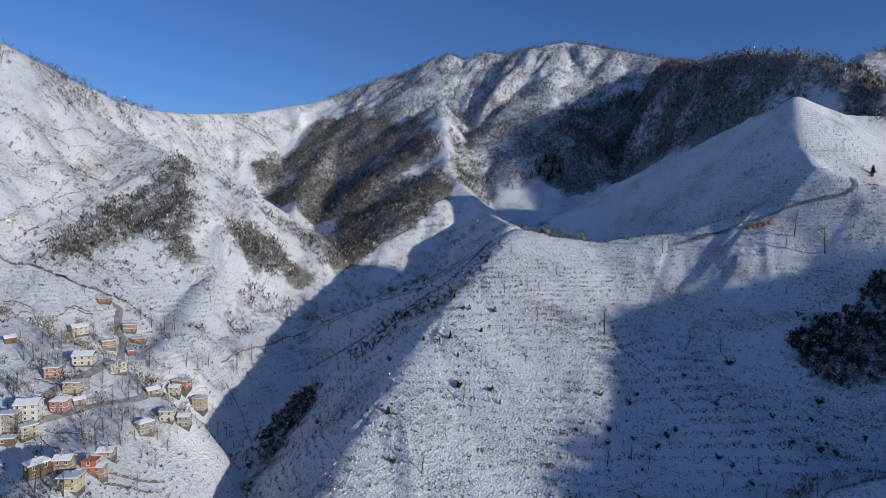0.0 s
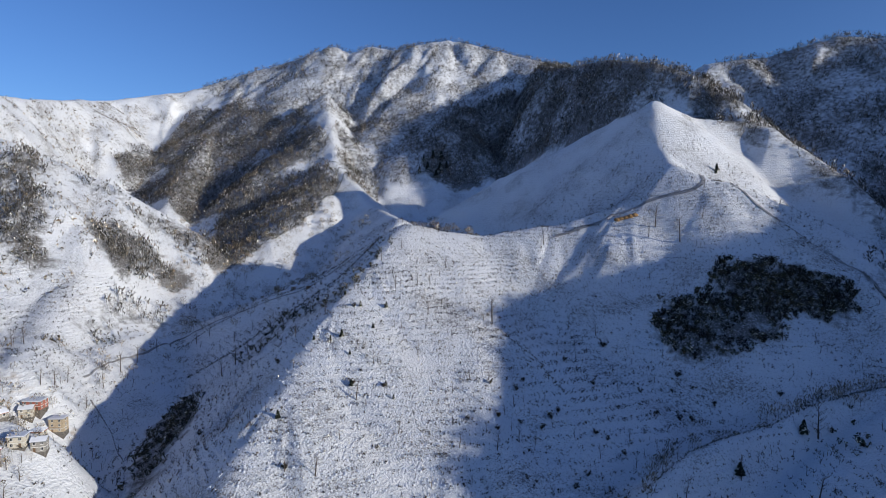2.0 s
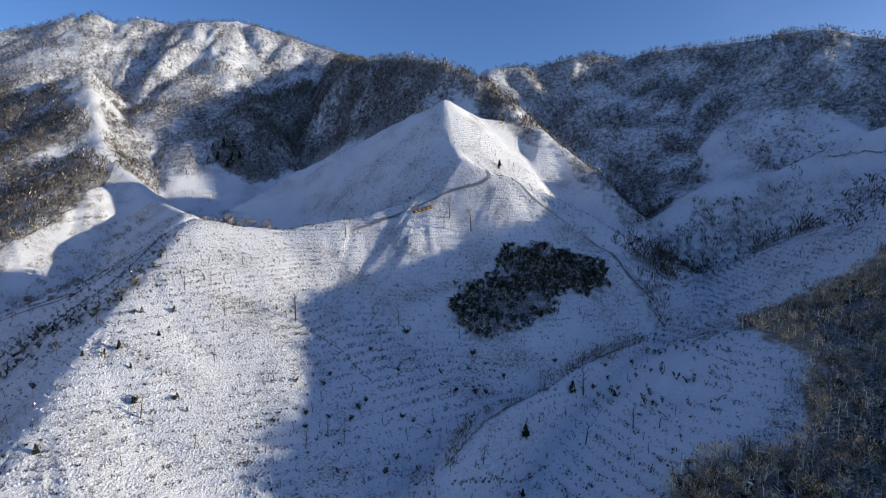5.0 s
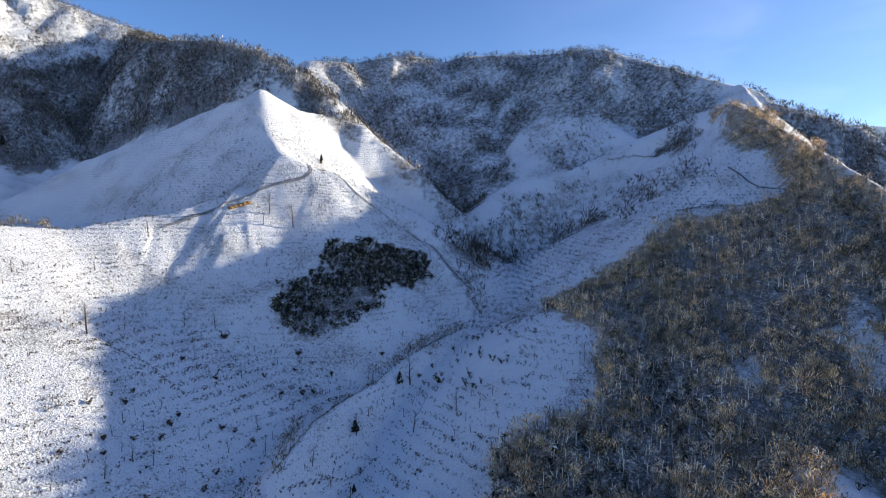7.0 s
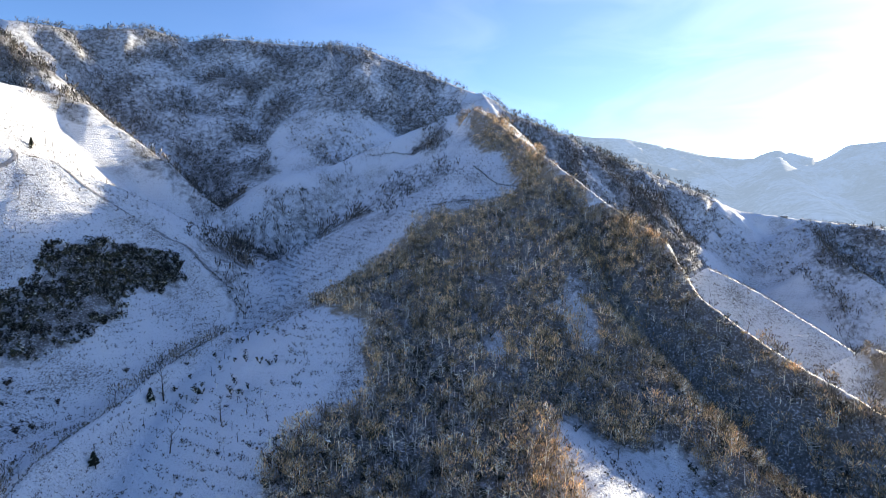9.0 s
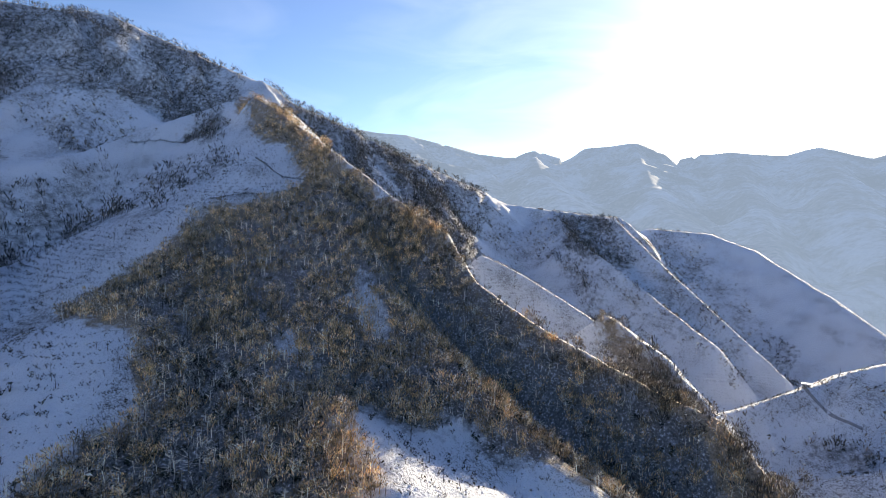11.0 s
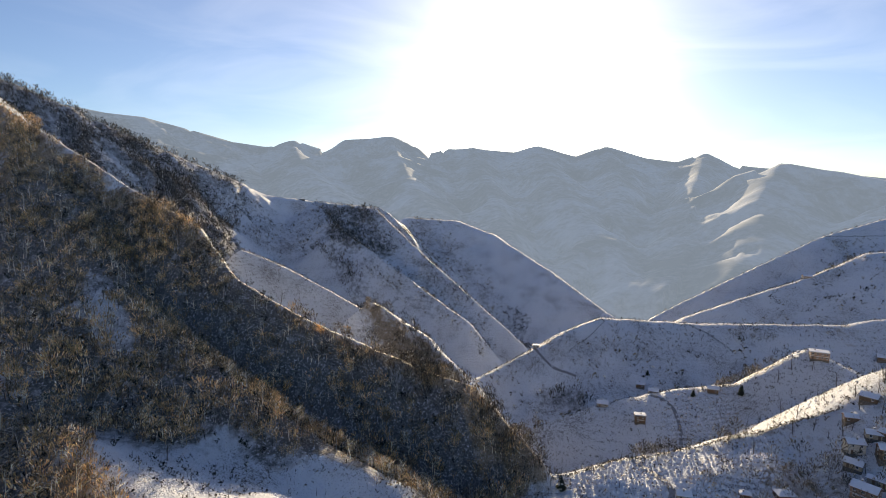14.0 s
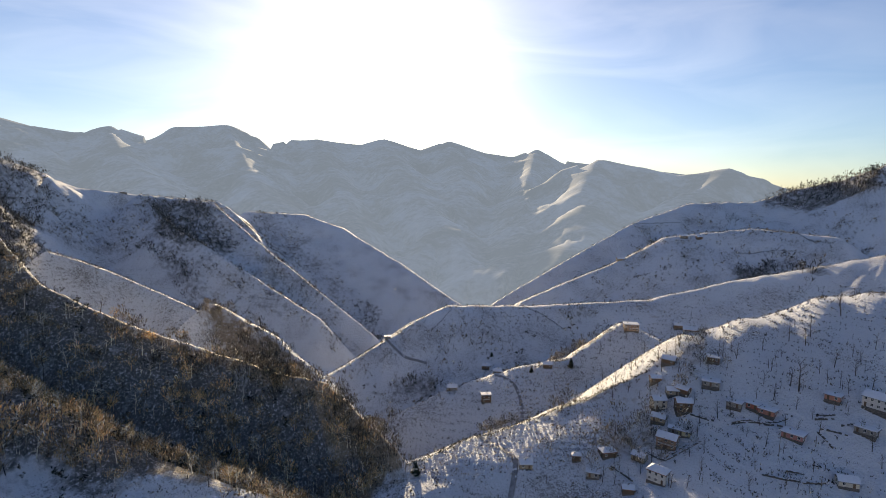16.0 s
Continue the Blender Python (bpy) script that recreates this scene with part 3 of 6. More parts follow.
wood("west_strip", "far", 6.5, [(-298, 586), (-281, 615), (-221, 489), (-215, 480), (-237, 474), (-275, 481), (-280, 428), (-284, 404), (-301, 426), (-320, 522)])
wood("west_strip_b", "far", 7.0, [(-212, 529), (-202, 552), (-167, 552), (-132, 538), (-141, 518), (-175, 494)])
wood("west_strip_c", "far", 4.5, [(-277, 611), (-220, 603), (-140, 593), (-130, 566), (-156, 572), (-219, 585)])
wood("west_skyline", "far", 2.6, [(-532, 619), (-516, 645), (-507, 724), (-508, 962), (-475, 899), (-450, 692), (-457, 618), (-484, 562)])
wood("west_foot", "far", 1.8, [(-228, 397), (-191, 407), (-176, 378), (-201, 377)])
wood("west_gully", "far", 1.0, [(-331, 409), (-310, 433), (-249, 412), (-239, 394), (-280, 390), (-309, 380)])
wood("nose_shade", "far", 3.5, [(-176, 457), (-168, 474), (-132, 486), (-149, 432), (-165, 396), (-176, 411)])
wood("creek_scrub", "scrub", 11.0, [(-98, 375), (-105, 350), (-101, 300), (-95, 252), (-86, 238), (-82, 278), (-76, 314), (-78, 350), (-84, 375)])
wood("creek_edge", "scrub", 4.0, [(-66, 400), (-38, 407), (4, 370), (34, 419), (45, 441), (47, 420), (32, 389), (7, 342), (-29, 353), (-50, 346)])
wood("lane_trees", "near", 3.2, [(198, -250), (165, -251), (149, -268), (135, -287), (118, -302), (114, -298), (130, -281), (144, -261), (158, -242), (178, -226)])
wood("ridge_row", "near", 3.0, [(238, -382), (211, -393), (181, -391), (176, -385), (194, -371), (207, -340)])
wood("village_grove", "near", 2.5, [(117, -325), (99, -327), (92, -312), (94, -301), (106, -305)])
wood("low_orchard", "rows", 35.0, [(147, -220), (130, -261), (110, -267), (116, -236), (136, -210)])
wood("spur_brush", "near", 1.5, [(263, -450), (241, -472), (232, -460), (253, -438)])
wood("spur_brush_b", "near", 2.0, [(216, -505), (203, -518), (191, -499), (204, -485)])
wood("dark_scrub", "scrub", 30.0, [(207, 314), (236, 301), (256, 317), (292, 308), (317, 277), (308, 264), (286, 260), (272, 275), (248, 258), (215, 262), (194, 270), (193, 285), (201, 308)])
wood("clearing_scrub", "scrub", 1.2, [(244, 208), (300, 199), (257, 153), (229, 135), (215, 158), (209, 197)])
wood("saddle_brush", "near", 3.0, [(112, 766), (124, 594), (143, 481), (126, 440), (68, 443)])
wood("gully_brush", "near", 1.6, [(305, 232), (283, 204), (260, 208), (187, 200), (145, 192), (109, 173), (119, 194), (167, 222), (248, 225), (289, 227)])
wood("lower_wood", "near", 7.0, [(628, -259), (366, -165), (322, -179), (281, -190), (211, -167), (191, -170), (187, -167), (206, -158), (233, -147), (259, -134), (349, -149)])
wood("mid_patch", "far", 4.5, [(859, -286), (827, -359), (731, -355), (702, -289), (753, -269)])
wood("mid_patch_b", "far", 4.0, [(787, -240), (751, -255), (642, -281), (551, -314), (330, -171), (667, -258)])
wood("mid_patch_c", "far", 3.0, [(953, 8), (917, -74), (922, -191), (692, -115), (666, -59), (846, -14)])
wood("mid_patch_d", "far", 3.0, [(713, -552), (674, -566), (636, -547), (538, -427)])
wood("hut_patch", "far", 5.0, [(309, -278), (294, -301), (273, -287), (296, -273)])
wood("right_patch", "far", 4.0, [(185, -685), (120, -723), (73, -596), (87, -582), (175, -673)])
wood("right_patch_b", "far", 6.0, [(214, -937), (158, -1025), (77, -993), (70, -932), (122, -930), (175, -929)])
wood("orchard_gully", "near", 2.5, [(317, -251), (264, -234), (194, -175), (193, -160), (204, -162)])
wood("peak_gully_wood", "far", 3.5, [(8, 1008), (46, 1027), (83, 848), (69, 778), (28, 777), (13, 873)])
wood("white_side", "far", 3.0, [(-43, 922), (-11, 957), (-5, 859), (13, 784), (-12, 781)])
# trees set thick here so their dark mass stands in for gully shade
wood("valley_shade_wood", "far", 5.5, [(-161, 851), (-78, 891), (-14, 870), (13, 787), (-17, 704), (-55, 640), (-86, 587), (-116, 553), (-134, 580)])
wood("west_face_shrubs", "far", 1.2, [(-488, 566), (-454, 613), (-475, 899), (-416, 1107), (-149, 591), (-188, 475), (-232, 420), (-277, 392), (-325, 372)])
wood("valley_shrubs", "near", 0.9, [(-195, 844), (-76, 870), (-19, 753), (49, 615), (-36, 434), (-98, 430), (-140, 372), (-155, 370), (-137, 470)])
wood("village_shrubs", "near", 1.7, [(-244, 300), (-243, 352), (-207, 360), (-159, 339), (-135, 340), (-120, 237), (-130, 214), (-128, 178), (-173, 210)])
wood("right_village_shrubs", "near", 1.2, [(133, -247), (118, -300), (94, -327), (78, -312), (90, -290), (76, -258), (96, -221), (136, -220)])
wood("lower_scrub", "scrub", 6.5, [(191, 123), (222, 95), (238, 96), (281, 107), (269, 72), (225, 36), (186, 11), (172, 42), (155, 109)])
wood("bowl_shrubs", "far", 1.3, [(710, 430), (776, 410), (799, 337), (636, 240), (600, 272), (643, 364)])
wood("spur_top_trees", "far", 5.0, [(644, 217), (695, 191), (595, 162), (611, 196)])
wood("crest_edge_wood", "near", 6.0, [(402, -13), (360, -45), (327, -60), (299, -93), (273, -128), (253, -148), (240, -150), (260, -120), (286, -82), (314, -45), (346, -26), (392, 4)])
wood("slope_thicket", "scrub", 1.6, [(420, 100), (347, 160), (279, 115), (237, 98), (160, 108), (178, 20), (224, 13), (209, -67), (197, -160), (249, -140), (295, -86), (351, -40), (440, 36)])
wood("village_slope_wood", "near", 2.0, [(121, -327), (95, -331), (91, -307), (90, -288), (107, -292)])
wood("village_lower_wood", "near", 3.5, [(128, -251), (105, -270), (96, -249), (115, -236)])
wood("shelf_orchard", "rows", 28.0, [(192, -178), (178, -214), (158, -246), (132, -278), (112, -274), (124, -254), (120, -232), (138, -202), (168, -177)])
wood("bank_orchard", "rows", 55.0, [(230, -304), (209, -343), (166, -321), (167, -262), (180, -266)])
wood("right_row", "far", 5.0, [(182, -684), (152, -712), (124, -739), (124, -727), (152, -700), (182, -672)])
wood("snow_slit", "hole", 0.0, [(333, 19), (331, 11), (283, -7), (270, -6), (284, 5)])
wood("snow_gap", "hole", 0.0, [(292, 60), (284, 44), (267, 38), (275, 53)])
wood("mid_shrubs", "far", 1.9, [(957, 16), (929, -101), (870, -275), (1031, -580), (716, -566), (501, -360), (597, -300), (759, -240), (832, -130), (849, -29)])
wood("right_shrubs", "far", 1.0, [(292, -420), (349, -789), (207, -911), (72, -913), (58, -804), (176, -676), (266, -582)])
wood("hut_shrubs", "far", 1.2, [(331, -241), (333, -300), (328, -366), (256, -443), (218, -479), (217, -378), (270, -336), (268, -242)])
wood("bowl_wood", "far", 3.5, [(648, 366), (683, 359), (695, 321), (603, 274), (644, 330)])
wood("east_gully", "far", 4.0, [(335, 287), (433, 339), (464, 346), (472, 310), (495, 299), (435, 285), (329, 238), (309, 225), (310, 239)])
wood("behind_crest_wood", "far", 4.4, [(641, 107), (630, 77), (651, 44), (650, -11), (610, -54), (620, -73), (485, -101), (677, -169), (841, -140), (854, -52), (904, 38), (958, 117)])
wood("crest_top_wood", "near", 7.0, [(284, -124), (264, -148), (246, -166), (205, -192), (185, -175), (225, -150), (245, -135), (258, -120)])
wood("crest_band_wood", "near", 6.0, [(572, 86), (452, 36), (398, -7), (356, -39), (323, -54), (316, -42), (349, -25), (389, 7), (443, 52), (563, 101)])



def inside(x, y, outline):
    """Which of the plan places lie inside the outline."""
    hit = np.zeros(x.shape, bool)
    for (ax, ay), (bx, by) in zip(outline, outline[1:] + outline[:1]):
        cut = (ay > y) != (by > y)
        hit ^= cut & (x < (bx - ax) * (y - ay) / ((by - ay) + 1e-9) + ax)
    return hit


def ragged(x, y, size):
    """Pushes places about so that a wood"s outline is uneven."""
    return (x + size * (fbm(x / (size * 2), y / (size * 2), 3, 60) - 0.5) * 2.2,
            y + size * (fbm(x / (size * 2), y / (size * 2), 3, 70) - 0.5) * 2.2)


def wood_cover(x, y):
    """How far the ground is covered with litter and brush, 0 to 1."""
    c = np.zeros(x.shape)
    patch = 0.35 + 1.1 * fbm(x / 34, y / 34, 3, 33)
    bent = {"far": ragged(x, y, 16.0), "near": ragged(x, y, 9.0)}
    for name, kind, density, outline in WOODS:
        px, py = bent["far" if kind == "far" else "near"]
        if kind in ("hole", "rows"):
            continue
        full = {"near": min(0.85, 0.16 * density), "far": (0.85 if density > 5 else min(0.66, 0.15 * density)), "scrub": min(0.8, 0.09 * density)}[kind]
        c = np.maximum(c, inside(px, py, outline) * full * (patch if kind == "far" else 1.0))
    for name, kind, density, outline in WOODS:
        if kind == "hole":
            c = np.where(inside(*bent["near"], outline), 0.0, c)
    return c


def mesh_from_arrays(name, verts, tris):
    me = bpy.data.meshes.new(name)
    me.vertices.add(len(verts))
    me.vertices.foreach_set("co", np.asarray(verts, np.float32).ravel())
    me.loops.add(len(tris) * 3)
    me.loops.foreach_set("vertex_index", np.asarray(tris, np.int32).ravel())
    me.polygons.add(len(tris))
    me.polygons.foreach_set("loop_start", np.arange(len(tris), dtype=np.int32) * 3)
    me.update(calc_edges=True)
    return me


class Shape:
    """Triangles of one plant."""

    def __init__(self):
        self.v, self.f = [], []

    def spike(self, a, b, w0, w1=0.0, sides=3):
        """A tapered limb from a to b."""
        a, b = Vector(a), Vector(b)
        d = (b - a).normalized()
        u = d.orthogonal().normalized()
        w = d.cross(u)
        n = len(self.v)
        for k in range(sides):
            q = u * math.cos(6.2832 * k / sides) + w * math.sin(6.2832 * k / sides)
            self.v.append(a + q * w0)
        if w1:
            for k in range(sides):
                q = u * math.cos(6.2832 * k / sides) + w * math.sin(6.2832 * k / sides)
                self.v.append(b + q * w1)
            for k in range(sides):
                k2 = (k + 1) % sides
                self.f += [(n + k, n + k2, n + sides + k2), (n + k, n + sides + k2, n + sides + k)]
        else:
            self.v.append(b)
            for k in range(sides):
                self.f.append((n + k, n + (k + 1) % sides, n + sides))

    def tuft(self, c, size, rng):
        """A flat three-cornered spray of twigs or needles."""
        n = len(self.v)
        c = Vector(c)
        for k in range(3):
            self.v.append(c + Vector((rng.uniform(-1, 1), rng.uniform(-1, 1), rng.uniform(-0.7, 0.9))) * size)
        self.f.append((n, n + 1, n + 2))

    def arrays(self):
        return np.array([tuple(p) for p in self.v], float), np.array(self.f, int)


def bare_tree_shape(seed, limbs, twigs, spread=0.36, tuft=0.09, thick=0.014):
    """A leafless tree 1 high: trunk, rising limbs, sprays of twigs."""
    rng = random.Random(seed)
    s = Shape()
    lean = Vector((rng.uniform(-0.08, 0.08), rng.uniform(-0.08, 0.08), 0))
    s.spike((0, 0, -0.08), Vector((0, 0, 0.5)) + lean, thick * 1.5, thick)
    s.spike(Vector((0, 0, 0.5)) + lean, Vector((0, 0, 0.97)) + lean * 2, thick)
    for i in range(limbs):
        h = 0.22 + 0.6 * (i + rng.random()) / limbs
        a = rng.uniform(0, 6.2832)
        out = spread * (1.1 - h) * rng.uniform(0.7, 1.3) + 0.08
        base = Vector((0, 0, h)) + lean * h * 2
        tip = base + Vector((math.cos(a) * out, math.sin(a) * out, rng.uniform(0.12, 0.3)))
        s.spike(base, tip, thick * 0.6)
        for k in range(twigs):
            p = base.lerp(tip, rng.uniform(0.45, 1.05))
            s.tuft(p + Vector((0, 0, 0.03)), tuft * rng.uniform(0.6, 1.2), rng)
    return s.arrays()


def crown_shape(seed, limbs, sprays, spread, long, wide):
    """A leafless tree 1 high, its round crown a haze of thin rising sprays."""
    rng = random.Random(seed)
    s = Shape()
    lean = Vector((rng.uniform(-0.1, 0.1), rng.uniform(-0.1, 0.1), 0))
    top = Vector((0, 0, 0.72)) + lean
    s.spike((0, 0, -0.08), top, 0.018)
    for i in range(limbs):
        a = 6.2832 * (i + rng.random()) / limbs
        base = Vector((0, 0, 0)).lerp(top, rng.uniform(0.25, 0.8))
        s.spike(base, base + Vector((math.cos(a) * spread * 0.8, math.sin(a) * spread * 0.8, rng.uniform(0.12, 0.34))), 0.010)
    for i in range(sprays):
        a, u = rng.uniform(0, 6.2832), rng.uniform(0.2, 1.0) ** 0.5
        h = rng.uniform(0.0, 1.0)
        out = spread * u * math.sin(math.pi * (0.12 + 0.8 * h)) ** 0.6
        p = Vector((math.cos(a) * out, math.sin(a) * out, 0.30 + 0.52 * h)) + lean * h
        d = Vector((math.cos(a) * 0.5 * u, math.sin(a) * 0.5 * u, rng.uniform(0.45, 1.0))).normalized() * long * rng.uniform(0.6, 1.3)
        q = d.cross(Vector((rng.uniform(-1, 1), rng.uniform(-1, 1), rng.uniform(-1, 1)))).normalized() * wide * rng.uniform(0.6, 1.4)
        n = len(s.v)
        s.v += [p - d * 0.3, p + d + q, p + d * 0.8 - q]
        s.f.append((n, n + 1, n + 2))
    return s.arrays()


def shrub_shape(seed, stems, twigs, tuft=0.2):
    """A low bush 1 high and about 1.3 wide with many stems."""
    rng = random.Random(seed)
    s = Shape()
    for i in range(stems):
        a = rng.uniform(0, 6.2832)
        o = rng.uniform(0.2, 0.7)
        tip = Vector((math.cos(a) * o, math.sin(a) * o, rng.uniform(0.6, 1.05)))
        s.spike((0, 0, -0.1), tip, 0.05)
        for k in range(twigs):
            s.tuft(tip * rng.uniform(0.45, 1.0), tuft * rng.uniform(0.7, 1.3), rng)
    return s.arrays()


def plant_all(name, shapes, xs, ys, hs, widths, material, label, category, seed):
    """Joins many plants into one thing of uncountable kind."""
    rng = np.random.RandomState(seed)
    pick = rng.randint(0, len(shapes), len(xs))
    zs = height(xs, ys)
    V, F, n = [], [], 0
    for k, (sv, sf) in enumerate(shapes):
        m = np.where(pick == k)[0]
        if not len(m):
            continue
        a = rng.uniform(0, 6.2832, len(m))
        c, s = np.cos(a)[:, None], np.sin(a)[:, None]
        w, h = widths[m][:, None], hs[m][:, None]
        X = xs[m][:, None] + (sv[None, :, 0] * c - sv[None, :, 1] * s) * w
        Y = ys[m][:, None] + (sv[None, :, 0] * s + sv[None, :, 1] * c) * w
        Z = zs[m][:, None] + sv[None, :, 2] * h
        V.append(np.stack([X, Y, Z], -1).reshape(-1, 3))
        F.append((sf[None] + (n + np.arange(len(m)) * len(sv))[:, None, None]).reshape(-1, 3))
        n += len(m) * len(sv)
    me = mesh_from_arrays(name, np.concatenate(V), np.concatenate(F))
    me.materials.append(material)
    return tagged(new(name, me), label, category, kind="stuff")


def scatter(outline, density, rng, rag, clump=0.0, size=30.0):
    """Places inside an outline, density per 100 square metres, thinned in clumps."""
    o = np.array(outline, float)
    lo, hi = o.min(0) - 15, o.max(0) + 15
    n = int((hi - lo).prod() / 100 * density)
    x, y = rng.uniform(lo[0], hi[0], n), rng.uniform(lo[1], hi[1], n)
    px, py = ragged(x, y, rag)
    keep = inside(px, py, outline)
    for name, kind, dens, hole in WOODS:
        if kind == "hole":
            keep &= ~(inside(px, py, hole) & (rng.uniform(0, 1, n) < 0.93))
    if clump:
        keep &= fbm(x / size, y / size, 3, 33) > clump * rng.uniform(0.6, 1.4, n)
    return x[keep], y[keep]


def mound_shape(seed):
    rng = random.Random(seed)
    s = Shape()
    for i in range(6):
        a = 6.2832 * i / 6
        r = rng.uniform(0.8, 1.15)
        s.v.append(Vector((math.cos(a) * r, math.sin(a) * r, -0.35)))
    for i in range(3):
        a = 6.2832 * (i + 0.3) / 3
        s.v.append(Vector((math.cos(a) * 0.5, math.sin(a) * 0.5, rng.uniform(0.45, 0.65))))
    for i in range(3):
        k, m = 2 * i, 6 + i
        s.f += [(k, k + 1, m), (k + 1, (k + 2) % 6, m), ((k + 2) % 6, 6 + (i + 1) % 3, m)]
    s.f.append((6, 7, 8))
    return s.arrays()


MOUNDS = [mound_shape(400 + i) for i in range(4)]
NEAR_TREES = [crown_shape(10 + i, 6, 46, 0.42, 0.15, 0.024) for i in range(7)]
FAR_TREES = [crown_shape(40 + i, 1, 9, 0.26, 0.23, 0.05) for i in range(6)]
SHRUBS = [shrub_shape(70 + i, 3, 1, 0.28) for i in range(5)]
SCRUBS = [shrub_shape(90 + i, 6, 3, 0.23) for i in range(5)]

# brown woods of the shaded slope, twigs coloured lighter to stand in for haze
BROWN_WOODS = ("slope_wood", "crest_wood", "crest_band_wood")
for wi, (w_name, w_kind, w_density, w_outline) in enumerate(WOODS):
    if w_kind == "hole":
        continue
    w_rng = np.random.RandomState(500 + wi)
    if w_kind == "rows":
        gx, gy = np.meshgrid(np.arange(-110, 110, 1.9), np.arange(-110, 110, 3.3))
        gc, gs = math.cos(math.radians(w_density)), math.sin(math.radians(w_density))
        ox, oy = np.mean(w_outline, 0)
        gx, gy = gx + w_rng.normal(0, 0.45, gx.shape), gy + w_rng.normal(0, 0.3, gy.shape)
        wx, wy = (ox + gx * gc - gy * gs).ravel(), (oy + gx * gs + gy * gc).ravel()
        rk = inside(*ragged(wx, wy, 4.0), w_outline) & (w_rng.uniform(0, 1, len(wx)) < 0.85)
        wx, wy = wx[rk], wy[rk]
        wh = w_rng.uniform(1.2, 2.4, len(wx))
        plant_all("hazel_rows", SHRUBS, wx, wy, wh, wh * 0.9, MAT_BRUSH, "rows of bare hazel bushes in the snow", "bushes", wi)
        wm = w_rng.uniform(0.6, 1.15, len(wx))
        plant_all("snow_mounds", MOUNDS, wx, wy, wm * 1.5, wm * 1.1, MAT_SNOW, "snow heaped over rows of hazel bushes", "bushes", wi)
    elif w_kind == "near":
        wx, wy = scatter(w_outline, w_density, w_rng, 7.0, 0.36, 18.0)
        wh = w_rng.uniform(4.5, 9.5, len(wx)) * (0.75 + 0.5 * fbm(wx / 40, wy / 40, 2, 5))
        plant_all("bare_wood", NEAR_TREES, wx, wy, wh, wh * w_rng.uniform(0.75, 1.15, len(wx)), MAT_TWIGS if w_name in BROWN_WOODS else MAT_GREYWOOD,
                  "leafless brown hillside wood dusted with snow", "wood", wi)
        ux, uy = scatter(w_outline, w_density * 0.55, w_rng, 7.0, 0.35, 14.0)
        uh = w_rng.uniform(1.0, 2.6, len(ux))
        plant_all("undergrowth", SCRUBS, ux, uy, uh, uh * w_rng.uniform(0.8, 1.3, len(ux)), MAT_BRUSH if w_name in BROWN_WOODS else MAT_GREYWOOD,
                  "brown undergrowth of bushes between bare trees", "bushes", wi)
    elif w_kind == "far" and w_density < 2:
        wx, wy = scatter(w_outline, w_density * 3.6, w_rng, 14.0, 0.42, 24.0)
        wh = 1.4 + 4.2 * w_rng.random_sample(len(wx)) ** 2
        plant_all("bare_shrubs", SHRUBS, wx, wy, wh, wh * w_rng.uniform(0.8, 1.4, len(wx)), MAT_GREYWOOD,
                  "bare grey shrubs scattered over a snow slope", "bushes", wi)
    elif w_kind == "far":
        ux, uy = scatter(w_outline, w_density * 0.55, w_rng, 14.0, 0.42 if w_density < 5 else 0.3, 26.0)
        uh = w_rng.uniform(1.6, 3.8, len(ux))
        plant_all("dark_bushes", SHRUBS, ux, uy, uh, uh * w_rng.uniform(0.9, 1.5, len(ux)), MAT_SCRUB,
                  "low dark evergreen bushes under a mountain wood", "bushes", wi)
        wx, wy = scatter(w_outline, w_density * 0.95, w_rng, 14.0, 0.38 if w_density < 5 else 0.12, 34.0)
        wh = w_rng.uniform(5.0, 12.0, len(wx))
        plant_all("far_wood", FAR_TREES, wx, wy, wh, wh * w_rng.uniform(0.6, 1.0, len(wx)), MAT_FAR_WOOD,
                  "dark mountain wood with snow on its branches", "wood", wi)
    else:
        wx, wy = scatter(w_outline, w_density, w_rng, 7.0, 0.30, 15.0)
        wh = w_rng.uniform(1.6, 3.6, len(wx))
        plant_all("evergreen_scrub", SCRUBS, wx, wy, wh, wh * w_rng.uniform(0.9, 1.3, len(wx)), MAT_SCRUB,
                  "dense dark evergreen scrub on a snow slope", "bushes", wi)

# tall trees with snow-laden limbs among the bare wood
LADEN = [bare_tree_shape(120 + i, 13, 0, 0.6, 0.1, 0.017) for i in range(6)]
ln_rng = np.random.RandomState(9)
ln_x, ln_y = (np.concatenate(q) for q in zip(scatter(WOODS[0][3], 3.6, ln_rng, 7.0), scatter([w[3] for w in WOODS if w[0] == "lower_scrub"][0], 3.0, ln_rng, 7.0)))
ln_h = ln_rng.uniform(5.5, 10.0, len(ln_x))
plant_all("snowy_trees", LADEN, ln_x, ln_y, ln_h, ln_h * 0.95, MAT_LADEN, "bare trees with snow lying along their limbs", "trees", 21)

# orchard bushes in loose rows along the slopes
ob_rng = np.random.RandomState(77)
ob_n = 150000
ob_r = np.sqrt(ob_rng.uniform(110.0 ** 2, 580.0 ** 2, ob_n))
ob_a = np.radians(ob_rng.uniform(-46, 182, ob_n))
ob_x, ob_y = ob_r * np.sin(ob_a), ob_r * np.cos(ob_a)
ob_h = height(ob_x, ob_y)
ob_row = np.abs((ob_h / 2.6) % 1.0 - 0.5) < 0.2
ob_keep = ob_row & (wood_cover(ob_x, ob_y) < 0.1) & (fbm(ob_x / 35, ob_y / 35, 3, 91) > ob_rng.uniform(0.2, 0.64, ob_n))
ob_x, ob_y = ob_x[ob_keep], ob_y[ob_keep]
ob_s = 0.8 + 1.6 * ob_rng.random_sample(len(ob_x)) ** 1.7
